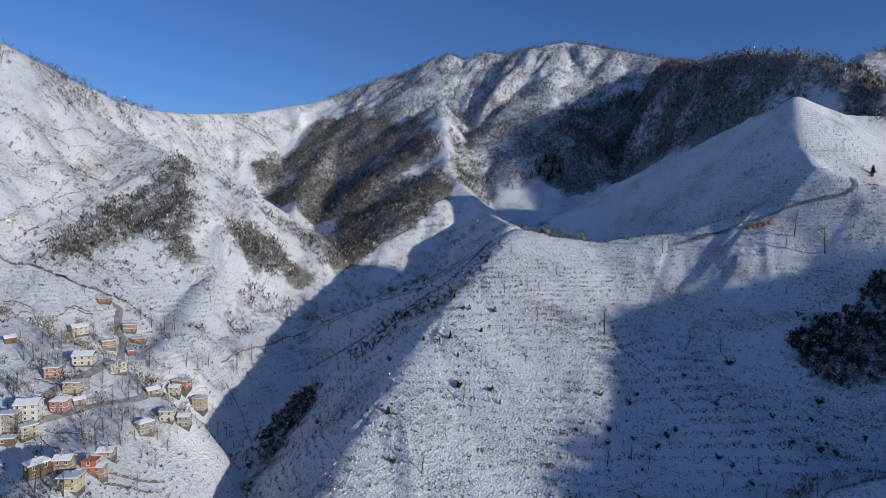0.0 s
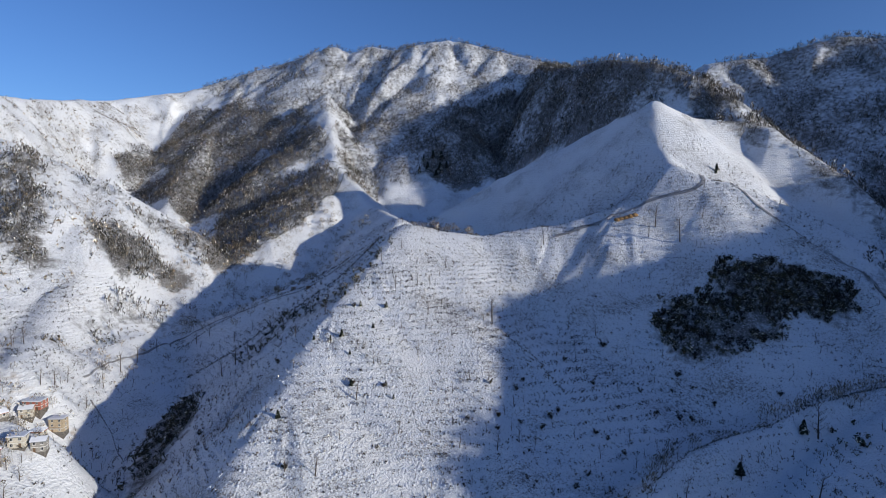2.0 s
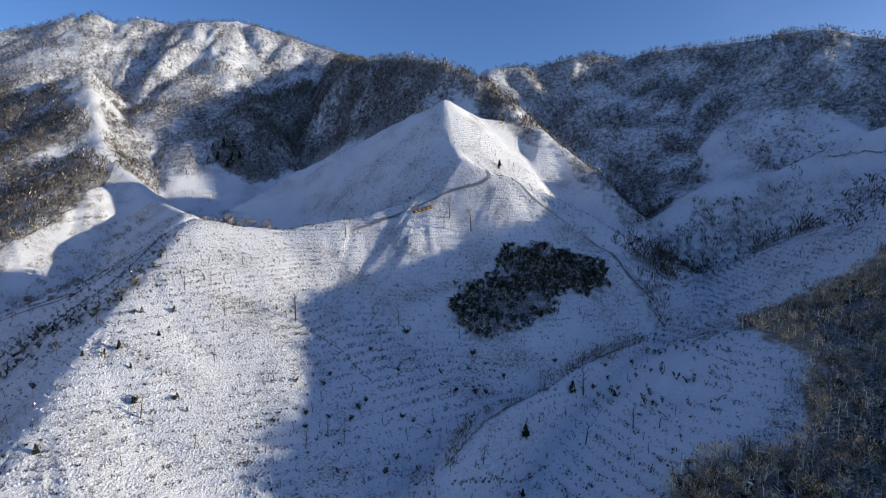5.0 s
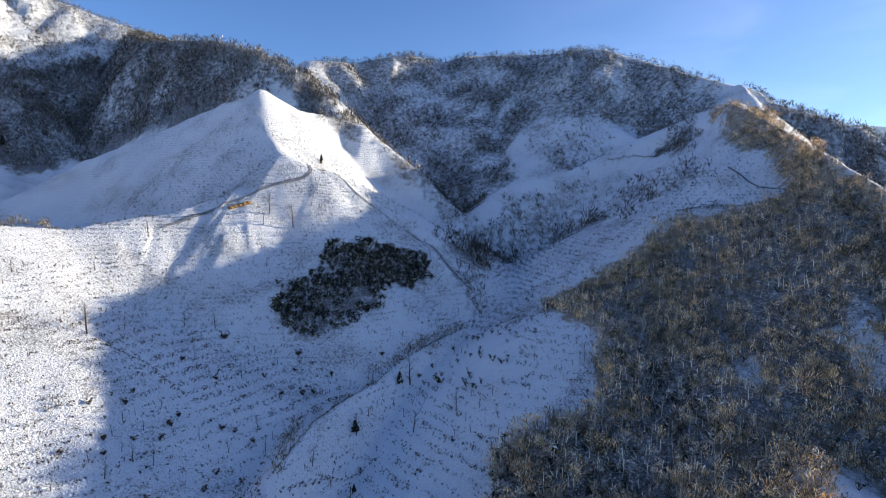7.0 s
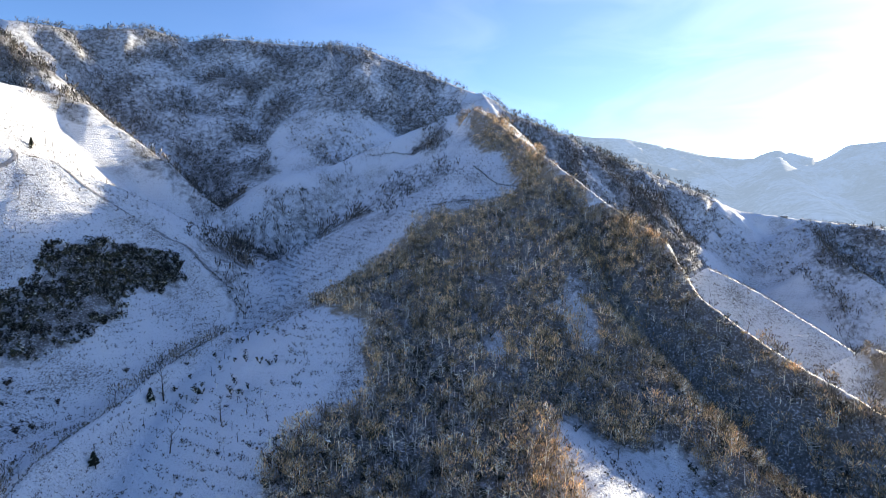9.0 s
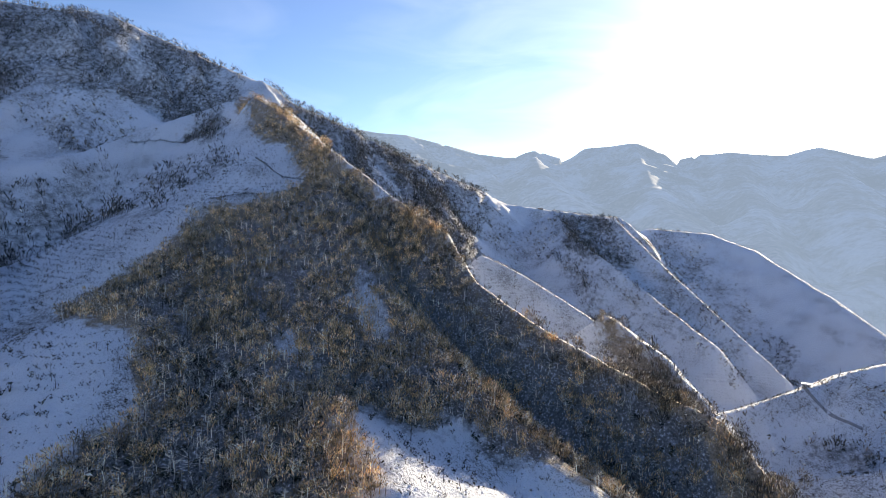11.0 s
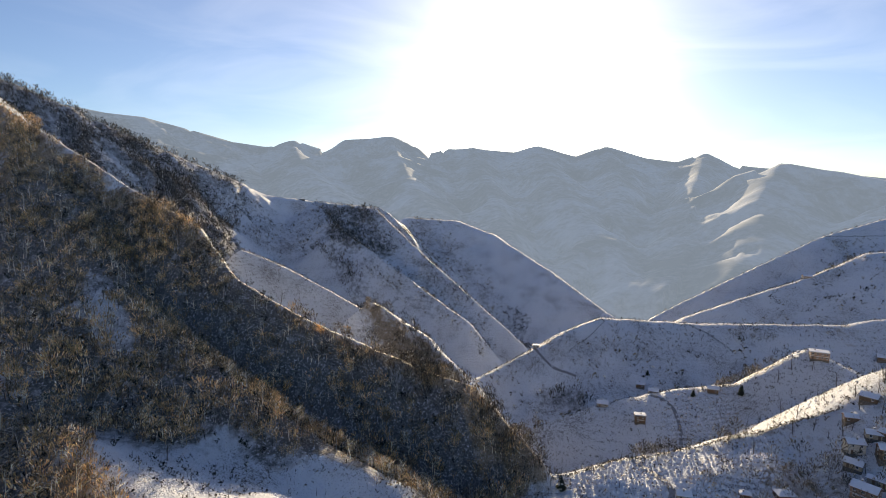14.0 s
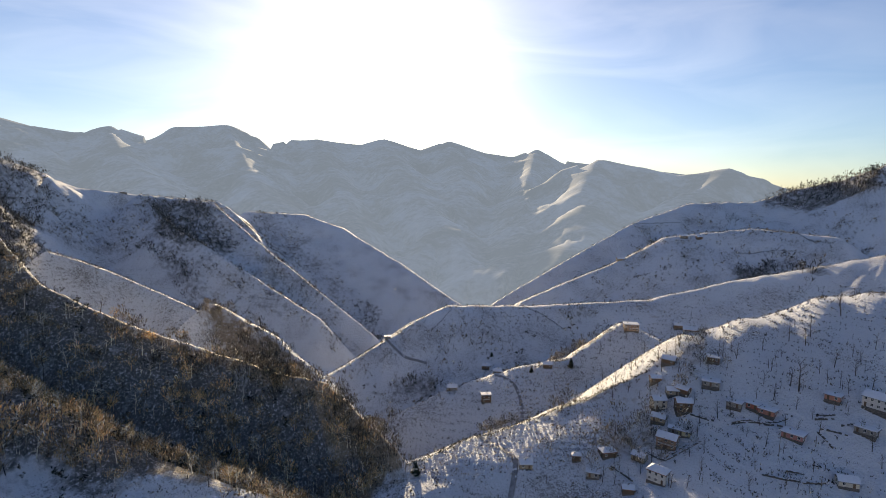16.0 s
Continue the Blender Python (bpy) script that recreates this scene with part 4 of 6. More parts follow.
plant_all("orchard_bushes", SHRUBS, ob_x, ob_y, ob_s, ob_s * 1.0, MAT_SHRUB,
          "small bare orchard bushes sticking out of the snow", "bushes", 3)

# short dead stalks and prunings that stick out of the snow between the bushes
STALKS = []
for st_i in range(5):
    st_s, st_r = Shape(), random.Random(700 + st_i)
    for st_k in range(2):
        st_s.spike((st_r.uniform(-0.3, 0.3), st_r.uniform(-0.3, 0.3), -0.15), (st_r.uniform(-0.7, 0.7), st_r.uniform(-0.7, 0.7), st_r.uniform(0.6, 1.1)), 0.2)
    STALKS.append(st_s.arrays())
sk_rng = np.random.RandomState(64)
sk_n = 150000
sk_r, sk_a = np.sqrt(sk_rng.uniform(150.0 ** 2, 520.0 ** 2, sk_n)), np.radians(sk_rng.uniform(-42, 180, sk_n))
sk_x, sk_y = sk_r * np.sin(sk_a), sk_r * np.cos(sk_a)
sk_keep = (np.abs((height(sk_x, sk_y) / 2.6) % 1.0 - 0.5) < 0.3) & (wood_cover(sk_x, sk_y) < 0.1) & (fbm(sk_x / 26, sk_y / 26, 3, 93) > sk_rng.uniform(0.3, 0.7, sk_n))
sk_x, sk_y = sk_x[sk_keep], sk_y[sk_keep]
sk_h = sk_rng.uniform(0.5, 1.2, len(sk_x))
plant_all("dead_stalks", STALKS, sk_x, sk_y, sk_h, sk_h, MAT_SHRUB, "short dark dead stalks sticking out of the snow", "stalks", 33)

# snow heaped over the hazel bushes, in rows along the contours
mo_rng = np.random.RandomState(52)
mo_n = 120000
mo_r, mo_a = np.sqrt(mo_rng.uniform(130.0 ** 2, 480.0 ** 2, mo_n)), np.radians(mo_rng.uniform(-30, 178, mo_n))
mo_x, mo_y = mo_r * np.sin(mo_a), mo_r * np.cos(mo_a)
mo_keep = (np.abs((height(mo_x, mo_y) / 2.6) % 1.0 - 0.5) < 0.17) & (wood_cover(mo_x, mo_y) < 0.1) & (fbm(mo_x / 50, mo_y / 50, 2, 97) > mo_rng.uniform(0.25, 0.62, mo_n))
mo_x, mo_y = mo_x[mo_keep], mo_y[mo_keep]
mo_s = mo_rng.uniform(0.4, 0.9, len(mo_x))
plant_all("snow_mounds", MOUNDS, mo_x, mo_y, mo_s * 0.7, mo_s, MAT_SNOW, "small snow-covered hazel bushes in rows on the slope", "bushes", 29)

# thin saplings scattered over the open slopes
sp_rng = np.random.RandomState(31)
sp_r, sp_a = np.sqrt(sp_rng.uniform(140.0 ** 2, 560.0 ** 2, 6500)), np.radians(sp_rng.uniform(-44, 180, 6500))
sp_x, sp_y = sp_r * np.sin(sp_a), sp_r * np.cos(sp_a)
sp_k = (wood_cover(sp_x, sp_y) < 0.3) & (fbm(sp_x / 28, sp_y / 28, 3, 95) > sp_rng.uniform(0.3, 0.75, 6500))
sp_x, sp_y = sp_x[sp_k], sp_y[sp_k]
sp_h = 1.8 + 4.0 * sp_rng.random_sample(len(sp_x)) ** 2
plant_all("saplings", [bare_tree_shape(300 + i, 6, 0, 0.32, 0.1, 0.022) for i in range(5)], sp_x, sp_y, sp_h, sp_h, MAT_SHRUB, "thin leafless saplings on the snow slopes", "saplings", 23)

# litter under the woods, on the ground sheet
g_co = np.empty(len(ground_mesh.vertices) * 3)
ground_mesh.vertices.foreach_get("co", g_co)
g_co = g_co.reshape(-1, 3)
g_attr = ground_mesh.attributes.new("litter", "FLOAT", "POINT")
g_cov = np.zeros(len(g_co))
g_in = np.hypot(g_co[:, 0], g_co[:, 1]) < 1750
g_rock = ground_mesh.attributes.new("rocky", "FLOAT", "POINT")
g_far = np.zeros(len(g_co))
for w_name, w_kind, w_density, w_outline in WOODS:
    if w_kind in ("far", "scrub"):
        g_far[g_in] = np.maximum(g_far[g_in], inside(*ragged(g_co[g_in, 0], g_co[g_in, 1], 16.0 if w_kind == "far" else 9.0), w_outline))
g_rock.data.foreach_set("value", g_far.astype(np.float32))
for g_dx, g_dy in ((0, 0), (5, 3), (-5, -3), (3, -6), (-3, 6)):
    g_cov[g_in] += wood_cover(g_co[g_in, 0] + g_dx, g_co[g_in, 1] + g_dy) / 5
g_attr.data.foreach_set("value", g_cov.astype(np.float32))
# dead stalks stand thick on the slopes, thin on the fields round the villages
FIELDS = ([(-270, 300), (-255, 400), (-190, 390), (-140, 345), (-100, 300), (-110, 220), (-120, 150), (-200, 190)],
          [(0, -240), (0, -320), (60, -335), (90, -300), (95, -240)], [(-30, -395), (-20, -375), (45, -360), (100, -335), (110, -345), (40, -395)],
          [(330, 190), (255, 116), (190, 106), (120, 110), (125, 165), (200, 196)])
g_stub = np.ones(len(g_co))
for f_outline in FIELDS:
    g_stub[g_in] = np.where(inside(*ragged(g_co[g_in, 0], g_co[g_in, 1], 9.0), f_outline), 0.2, g_stub[g_in])
ground_mesh.attributes.new("stubble", "FLOAT", "POINT").data.foreach_set("value", g_stub.astype(np.float32))


# ---- villages ----
def ground_at(x, y):
    return float(height(np.array([float(x)]), np.array([float(y)]))[0])


def part(name, bm, material, parent, label="", at=None):
    """Links a bmesh, or a mesh, as one object under a thing or a part."""
    me = bm
    if isinstance(bm, bmesh.types.BMesh):
        me = bpy.data.meshes.new(name)
        bm.to_mesh(me)
        bm.free()
    if material is not None and not me.materials:
        me.materials.append(material)
    ob = new(name, me)
    ob.parent = parent
    if at is not None:
        ob.matrix_basis = at
    return tagged(ob, label)


def add_box(bm, x0, x1, y0, y1, z0, z1, bevel=0.0):
    made = bmesh.ops.create_cube(bm, size=1.0, matrix=Matrix.Translation(((x0 + x1) / 2, (y0 + y1) / 2, (z0 + z1) / 2)) @ Matrix.Diagonal((x1 - x0, y1 - y0, z1 - z0, 1)))
    if bevel:
        edges = list({e for v in made["verts"] for e in v.link_edges})
        bmesh.ops.bevel(bm, geom=edges, offset=bevel, segments=2, affect="EDGES", profile=0.6)
    return bm


def box(x0, x1, y0, y1, z0, z1, bevel=0.0):
    return add_box(bmesh.new(), x0, x1, y0, y1, z0, z1, bevel)


def prism(points, y0, y1):
    """A solid with the outline (x, z) drawn out along y."""
    bm = bmesh.new()
    a = [bm.verts.new((x, y0, z)) for x, z in points]
    b = [bm.verts.new((x, y1, z)) for x, z in points]
    n = len(points)
    bm.faces.new(a)
    bm.faces.new(b[::-1])
    for i in range(n):
        j = (i + 1) % n
        bm.faces.new((a[j], a[i], b[i], b[j]))
    bmesh.ops.recalc_face_normals(bm, faces=bm.faces)
    return bm


def hip_solid(hx, hy, z0, rise, ridge_half, lift=0.0):
    """A hipped roof, or the snow on it when lifted."""
    bm = bmesh.new()
    low = [bm.verts.new((sx * hx, sy * hy, z0)) for sx, sy in ((-1, -1), (1, -1), (1, 1), (-1, 1))]
    up = [bm.verts.new((sx * hx, sy * hy, z0 + 0.14 + lift)) for sx, sy in ((-1, -1), (1, -1), (1, 1), (-1, 1))]
    r = [bm.verts.new((-ridge_half, 0, z0 + rise + lift)), bm.verts.new((ridge_half, 0, z0 + rise + lift))]
    bm.faces.new(low[::-1])
    for i in range(4):
        j = (i + 1) % 4
        bm.faces.new((low[i], low[j], up[j], up[i]))
    bm.faces.new((up[0], up[1], r[1], r[0]))
    bm.faces.new((up[1], up[2], r[1]))
    bm.faces.new((up[2], up[3], r[0], r[1]))
    bm.faces.new((up[3], up[0], r[0]))
    bmesh.ops.recalc_face_normals(bm, faces=bm.faces)
    if lift:
        bmesh.ops.bevel(bm, geom=list(bm.edges), offset=lift * 0.45, segments=2, affect="EDGES")
    return bm


WALLS = {
    "cream": mat("cream_render", (0.56, 0.51, 0.42), 0.85, 1.2, 0.18, 0.2),
    "white": mat("white_render", (0.62, 0.60, 0.56), 0.85, 1.2, 0.12, 0.2),
    "red": mat("red_paint", (0.38, 0.13, 0.09), 0.8, 1.2, 0.2, 0.2),
    "rose": mat("rose_paint", (0.42, 0.20, 0.18), 0.8, 1.2, 0.2, 0.2),
    "pink": mat("pink_paint", (0.50, 0.26, 0.21), 0.8, 1.2, 0.2, 0.2),
    "salmon": mat("salmon_paint", (0.48, 0.23, 0.17), 0.8, 1.2, 0.2, 0.2),
    "brick": mat("bare_brick", (0.34, 0.22, 0.15), 0.9, 2.0, 0.3, 0.4),
    "tan": mat("tan_blockwork", (0.44, 0.35, 0.24), 0.9, 1.8, 0.25, 0.4),
    "stone": mat("grey_stone", (0.30, 0.28, 0.25), 0.95, 1.6, 0.35, 0.6),
    "timber": mat("dark_timber", (0.16, 0.10, 0.06), 0.85, 2.4, 0.35, 0.4),
    "yellow": mat("ochre_render", (0.50, 0.44, 0.27), 0.85, 1.2, 0.18, 0.2),
}
MAT_STONE = mat("dry_stone", (0.14, 0.125, 0.11), 0.95, 1.5, 0.5, 0.8)
MAT_ROOF = mat("red_roof_tiles", (0.30, 0.13, 0.08), 0.85, 2.5, 0.3, 0.4)
MAT_METAL = mat("grey_roof_metal", (0.30, 0.31, 0.33), 0.5, 1.5, 0.2, 0.1, 0.6)
MAT_FRAME = mat("window_frame_paint", (0.70, 0.68, 0.64), 0.6, 3.0, 0.1)
MAT_WOODWORK = mat("brown_woodwork", (0.15, 0.09, 0.05), 0.7, 3.0, 0.3, 0.2)
MAT_PANE, _nt, _b, _link = nodes_of("dark_window_glass")
_b.inputs["Base Color"].default_value, _b.inputs["Roughness"].default_value = (0.02, 0.025, 0.03, 1), 0.08
MAT_SLUSH = mat("trodden_slush", (0.30, 0.29, 0.29), 0.6, 0.5, 0.45, 0.5)

_fb = bmesh.new()
for _x0, _x1, _z0, _z1 in ((-0.55, 0.55, 0.0, 0.09), (-0.55, 0.55, 1.21, 1.30), (-0.55, -0.46, 0.09, 1.21), (0.46, 0.55, 0.09, 1.21), (-0.035, 0.035, 0.09, 1.21)):
    add_box(_fb, _x0, _x1, -0.07, 0.05, _z0, _z1)
FRAME_MESH = bpy.data.meshes.new("window_frame")
_fb.to_mesh(FRAME_MESH)
_fb.free()
FRAME_MESH.materials.append(MAT_FRAME)
PANE_MESH = bpy.data.meshes.new("pane")
_pb = box(-0.46, 0.46, -0.03, 0.02, 0.09, 1.21)
_pb.to_mesh(PANE_MESH)
_pb.free()
PANE_MESH.materials.append(MAT_PANE)
SILL_MESH = bpy.data.meshes.new("sill")
_sb = box(-0.62, 0.62, -0.16, 0.04, -0.09, 0.0)
_sb.to_mesh(SILL_MESH)
_sb.free()
SILL_MESH.materials.append(MAT_FRAME)
h_rng = random.Random(4)


def house(x, y, turn, width, depth, storeys, wall_kind, roof_kind, label):
    """A village house; its front (-y) faces along the turn."""
    base = new("house")
    hx, hy, sh = width / 2, depth / 2, 2.45
    c, s = math.cos(radians(turn)), math.sin(radians(turn))
    zs = [ground_at(x + c * u - s * v, y + s * u + c * v) for u, v in ((-hx, -hy), (hx, -hy), (hx, hy), (-hx, hy))]
    z0 = 0.55 * min(zs) + 0.45 * max(zs)
    base.matrix_basis = pose(x, y, z0, 0, 0, turn)
    tagged(base, label, "house", "village houses")
    top = storeys * sh
    foot = min(zs) - z0 - 0.8
    wall = WALLS[wall_kind]
    part("foundation", box(-hx - 0.06, hx + 0.06, -hy - 0.06, hy + 0.06, foot, 0.25), MAT_STONE, base, "rough stone foundation")
    part("wall", box(-hx, hx, -hy, hy, 0.25, top, 0.03), wall, base)
    if storeys > 1:
        part("floor_band", box(-hx - 0.05, hx + 0.05, -hy - 0.05, hy + 0.05, sh - 0.14, sh + 0.08), MAT_FRAME if wall_kind != "timber" else MAT_WOODWORK, base)
    over = 0.45
    if roof_kind == "flat":
        part("roof", box(-hx - over, hx + over, -hy - over, hy + over, top, top + 0.2), MAT_METAL, base, "flat concrete roof slab")
        part("roof_snow", box(-hx - over + 0.05, hx + over - 0.05, -hy - over + 0.05, hy + over - 0.05, top + 0.2, top + 0.62, 0.16), MAT_SNOW, base, "thick snow layer")
    elif roof_kind == "gable":
        rise = 0.34 * depth * 0.8
        a, k = hy + over, rise / hy
        e = top - over * k
        for name, lift, m, lab in (("roof", 0.0, MAT_ROOF if h_rng.random() < 0.5 else MAT_METAL, ""), ("roof_snow", 0.15, MAT_SNOW, "thick snow layer")):
            th = 0.15 if name == "roof" else 0.36
            g = 0.0 if name == "roof" else -0.06
            bm = prism([(-a - g, e + lift), (0, top + rise + lift), (a + g, e + lift), (a + g, e + lift + th), (0, top + rise + lift + th), (-a - g, e + lift + th)], -hx - over - g, hx + over + g)
            bmesh.ops.transform(bm, matrix=pose(0, 0, 0, 0, 0, 90), verts=bm.verts)
            if name == "roof_snow":
                bmesh.ops.bevel(bm, geom=list(bm.edges), offset=0.1, segments=2, affect="EDGES")
            part(name, bm, m, base, lab)
        gab = prism([(-hy + 0.01, top - 0.02), (hy - 0.01, top - 0.02), (0, top + rise - 0.03)], -hx + 0.01, hx - 0.01)
        bmesh.ops.transform(gab, matrix=pose(0, 0, 0, 0, 0, 90), verts=gab.verts)
        part("gable_wall", gab, MAT_WOODWORK if wall_kind in ("timber", "cream") else wall, base)
    else:
        rise = 0.30 * depth
        part("roof", hip_solid(hx + over, hy + over, top, rise, max(0.2, hx - hy * 0.8)), MAT_ROOF, base)
        if "bare red roof" not in label:
            part("roof_snow", hip_solid(hx + over - 0.06, hy + over - 0.06, top + 0.15, rise, max(0.2, hx - hy * 0.8), 0.36), MAT_SNOW, base, "rounded snow layer")
    cx, cy = h_rng.uniform(-0.5, 0.5) * hx, h_rng.uniform(-0.3, 0.3) * hy
    stack = part("chimney", box(cx - 0.26, cx + 0.26, cy - 0.26, cy + 0.26, top, top + (0.3 if roof_kind == "flat" else 0.3 * depth) + 1.0), WALLS["stone"], base)
    part("chimney_cap", box(cx - 0.34, cx + 0.34, cy - 0.34, cy + 0.34, top + (0.3 if roof_kind == "flat" else 0.3 * depth) + 1.0, top + (0.3 if roof_kind == "flat" else 0.3 * depth) + 1.14, 0.04), MAT_SNOW, stack, "snow on the chimney")

    def window(m):
        f = part("window", FRAME_MESH, None, base, "", m)
        part("pane", PANE_MESH, None, f)
        part("sill", SILL_MESH, None, f)

    nf, ns = max(1, int(width / 2.5)), max(1, int(depth / 2.8))
    door_at = h_rng.randrange(nf)
    for k in range(storeys):
        zw = 0.25 + k * sh + 0.75
        for i in range(nf):
            xw = -hx + width * (i + 0.5) / nf
            if k == 0 and i == door_at:
                d = part("door", box(xw - 0.46, xw + 0.46, -hy - 0.05, -hy + 0.05, 0.26, 2.3, 0.02), MAT_WOODWORK, base, "brown wooden door")
                part("door_handle", box(xw + 0.28, xw + 0.34, -hy - 0.11, -hy - 0.05, 1.2, 1.32), MAT_METAL, d)
            else:
                window(pose(xw, -hy, zw))
            if i != door_at:
                window(pose(-xw, hy, zw, 0, 0, 180))
        for i in range(ns):
            yw = -hy + depth * (i + 0.5) / ns
            window(pose(hx, yw, zw, 0, 0, 90))
            window(pose(-hx, yw, zw, 0, 0, -90))
    if storeys > 1 and h_rng.random() < 0.55:
        bal = part("balcony", box(-hx * 0.7, hx * 0.7, -hy - 1.15, -hy, sh - 0.08, sh + 0.06), MAT_FRAME, base, "balcony slab with a thin rail")
        rail = box(-hx * 0.7, hx * 0.7, -hy - 1.13, -hy - 1.08, sh + 0.92, sh + 0.98)
        for q in range(9):
            px = -hx * 0.7 + hx * 1.4 * q / 8
            add_box(rail, px - 0.02, px + 0.02, -hy - 1.125, -hy - 1.085, sh + 0.06, sh + 0.92)
        part("railing", rail, MAT_WOODWORK, bal)
    return base


house(-230.0, 343.7, 54, 8.9, 6.4, 2, "cream", "gable", "two-storey cream house with a snowy gable roof")
house(-209.9, 365.2, 15, 7.2, 5.2, 2, "brick", "flat", "small orange brick house with a snowy roof")
house(-200.3, 359.5, 19, 7.9, 5.7, 1, "red", "flat", "low red-painted house under a snowy flat roof")
house(-211.3, 343.6, 42, 7.7, 5.5, 2, "brick", "flat", "two-storey brick house with a snow-covered flat roof")
house(-197.7, 344.8, 30, 3.6, 3.0, 1, "red", "flat", "tiny red shed beside the village road")
house(-177.5, 269.0, 13, 9.0, 6.5, 2, "cream", "gable", "wide cream house with a snowy gable roof")
house(-163.9, 272.5, 56, 7.7, 5.5, 2, "cream", "flat", "cream house with a brown lower storey")
house(-183.2, 254.7, 16, 6.0, 4.3, 2, "pink", "flat", "pink and white two-storey house")
house(-169.4, 248.3, 9, 6.9, 4.9, 2, "tan", "flat", "tan house with a snow-covered flat roof")
house(-166.6, 235.9, 5, 6.6, 4.8, 2, "rose", "hip", "rose-painted house below the road with a wide roof")
house(-163.3, 243.0, 44, 4.5, 3.2, 1, "stone", "gable", "low stone barn deep in snow")
house(-174.0, 227.1, 12, 8.7, 6.3, 3, "white", "gable", "tall white house with rows of windows")
house(-176.6, 220.0, 14, 6.8, 4.9, 3, "stone", "flat", "grey rendered house beside the road")
house(-181.0, 216.4, 15, 6.8, 4.9, 3, "white", "flat", "pale rendered house at the village edge")
house(-168.6, 218.9, 58, 6.0, 4.3, 2, "tan", "flat", "unpainted tan house with a flat snowy roof")
house(-158.1, 329.9, -9, 9.3, 6.7, 2, "red", "flat", "red and white house with a flat snowy roof")
house(-159.8, 324.8, 6, 6.4, 4.6, 2, "cream", "gable", "small cream house with a steep snowy gable")
house(-145.2, 325.7, -6, 7.3, 5.2, 3, "tan", "flat", "tall unfinished tan house with a flat snowy roof")
house(-126.5, 265.6, -5, 5.2, 3.8, 1, "cream", "hip", "low cream house with a rounded snowy roof")
house(-127.8, 252.5, 2, 6.1, 4.4, 2, "cream", "flat", "pale yellow house with a snowy flat roof")
house(-120.3, 253.4, 5, 5.4, 3.9, 2, "stone", "gable", "old stone barn with a snowy roof")
house(-143.2, 268.0, 48, 5.8, 4.2, 1, "stone", "gable", "low stone shed under deep snow")
house(-130.1, 236.5, 54, 6.2, 4.4, 2, "stone", "hip", "grey hipped-roof house among bare trees")
house(-130.0, 209.1, 7, 5.6, 4.1, 1, "stone", "gable", "low grey house with a snowy gable")
house(-140.4, 186.3, 57, 6.8, 4.9, 2, "timber", "hip", "brown timber house with a broad snowy roof")
house(-133.3, 189.8, 10, 5.6, 4.0, 2, "brick", "gable", "brick house with a long snowy roof")
house(-127.2, 194.8, 8, 4.7, 3.4, 2, "red", "hip", "house with a bare red roof and tan walls")
house(-125.8, 182.3, 5, 6.5, 4.7, 2, "yellow", "flat", "pale yellow-green house with a flat snowy roof")
house(-124.2, 195.4, -3, 4.1, 3.0, 2, "brick", "gable", "tan brick house with a snowy gable")
house(-172.6, 214.0, 19, 5.2, 3.8, 1, "timber", "flat", "dark low shed with a snowy roof")
house(-236.5, 381.6, 17, 7.4, 5.3, 1, "red", "flat", "low shed with a pale red roof edge")
house(-220.1, 276.0, 49, 4.9, 3.6, 1, "timber", "gable", "brown wooden barn half buried in snow")
house(-51.9, 550.8, 5, 4.6, 3.3, 1, "stone", "flat", "small stone hut on a shaded slope")
house(-29.7, 457.7, 4, 4.1, 3.0, 1, "stone", "gable", "small stone hut on a shaded slope")
house(-17.1, 440.5, 2, 3.6, 3.0, 1, "timber", "flat", "small wooden hut on a shaded slope")
house(173.0, -397.9, -147, 10.5, 7.4, 2, "brick", "flat", "brick house standing on the ridge under snow")
house(109.4, -336.6, -162, 7.8, 5.6, 1, "stone", "gable", "low house under deep snow on the ridge")
house(172.4, -497.5, -151, 8.3, 6.0, 1, "timber", "gable", "wooden shed with a snowy roof")
house(109.4, -305.2, -175, 7.1, 5.1, 1, "timber", "gable", "old wooden house with a thick snow roof")
house(111.8, -292.9, -139, 5.4, 3.9, 1, "timber", "gable", "small wooden barn beside the lane")
house(100.1, -287.0, -146, 6.2, 4.5, 1, "tan", "gable", "tan house with a snowy gable")
house(95.2, -288.7, -187, 6.2, 4.5, 1, "timber", "gable", "wooden house with a rounded snow roof")
house(103.8, -278.4, -135, 7.0, 5.0, 2, "cream", "gable", "cream house stepping down the slope")
house(92.0, -280.1, -142, 7.4, 5.3, 2, "timber", "gable", "half-timbered reddish house with a snowy roof")
house(100.7, -272.0, -175, 6.8, 4.9, 1, "tan", "gable", "low house with a wide snow roof")
house(91.2, -259.6, -176, 9.0, 6.5, 2, "brick", "gable", "two-storey brick house with a balcony")
house(86.5, -268.0, -172, 5.3, 3.8, 1, "yellow", "flat", "small ochre house with a flat snowy roof")
house(91.8, -268.3, -171, 4.5, 3.2, 1, "stone", "gable", "grey shed between two houses")
house(111.5, -237.9, -125, 7.0, 5.0, 1, "timber", "hip", "wooden house with a steep snow roof")
house(98.8, -245.5, -183, 6.2, 4.5, 1, "tan", "gable", "low tan house with a snowy roof")
house(85.6, -234.9, -180, 8.2, 5.9, 2, "white", "hip", "white house with a domed snow roof")
house(121.9, -227.1, -142, 4.1, 3.0, 1, "timber", "hip", "small barn with a pointed snow roof")
house(111.4, -223.9, -154, 5.5, 4.0, 1, "stone", "flat", "low stone shed roofed with snow")
house(94.1, -223.1, -147, 4.9, 3.6, 1, "timber", "gable", "wooden shed at the foot of the village")
house(62.8, -291.1, -188, 5.6, 4.0, 1, "red", "flat", "low red-walled house with a flat snowy roof")
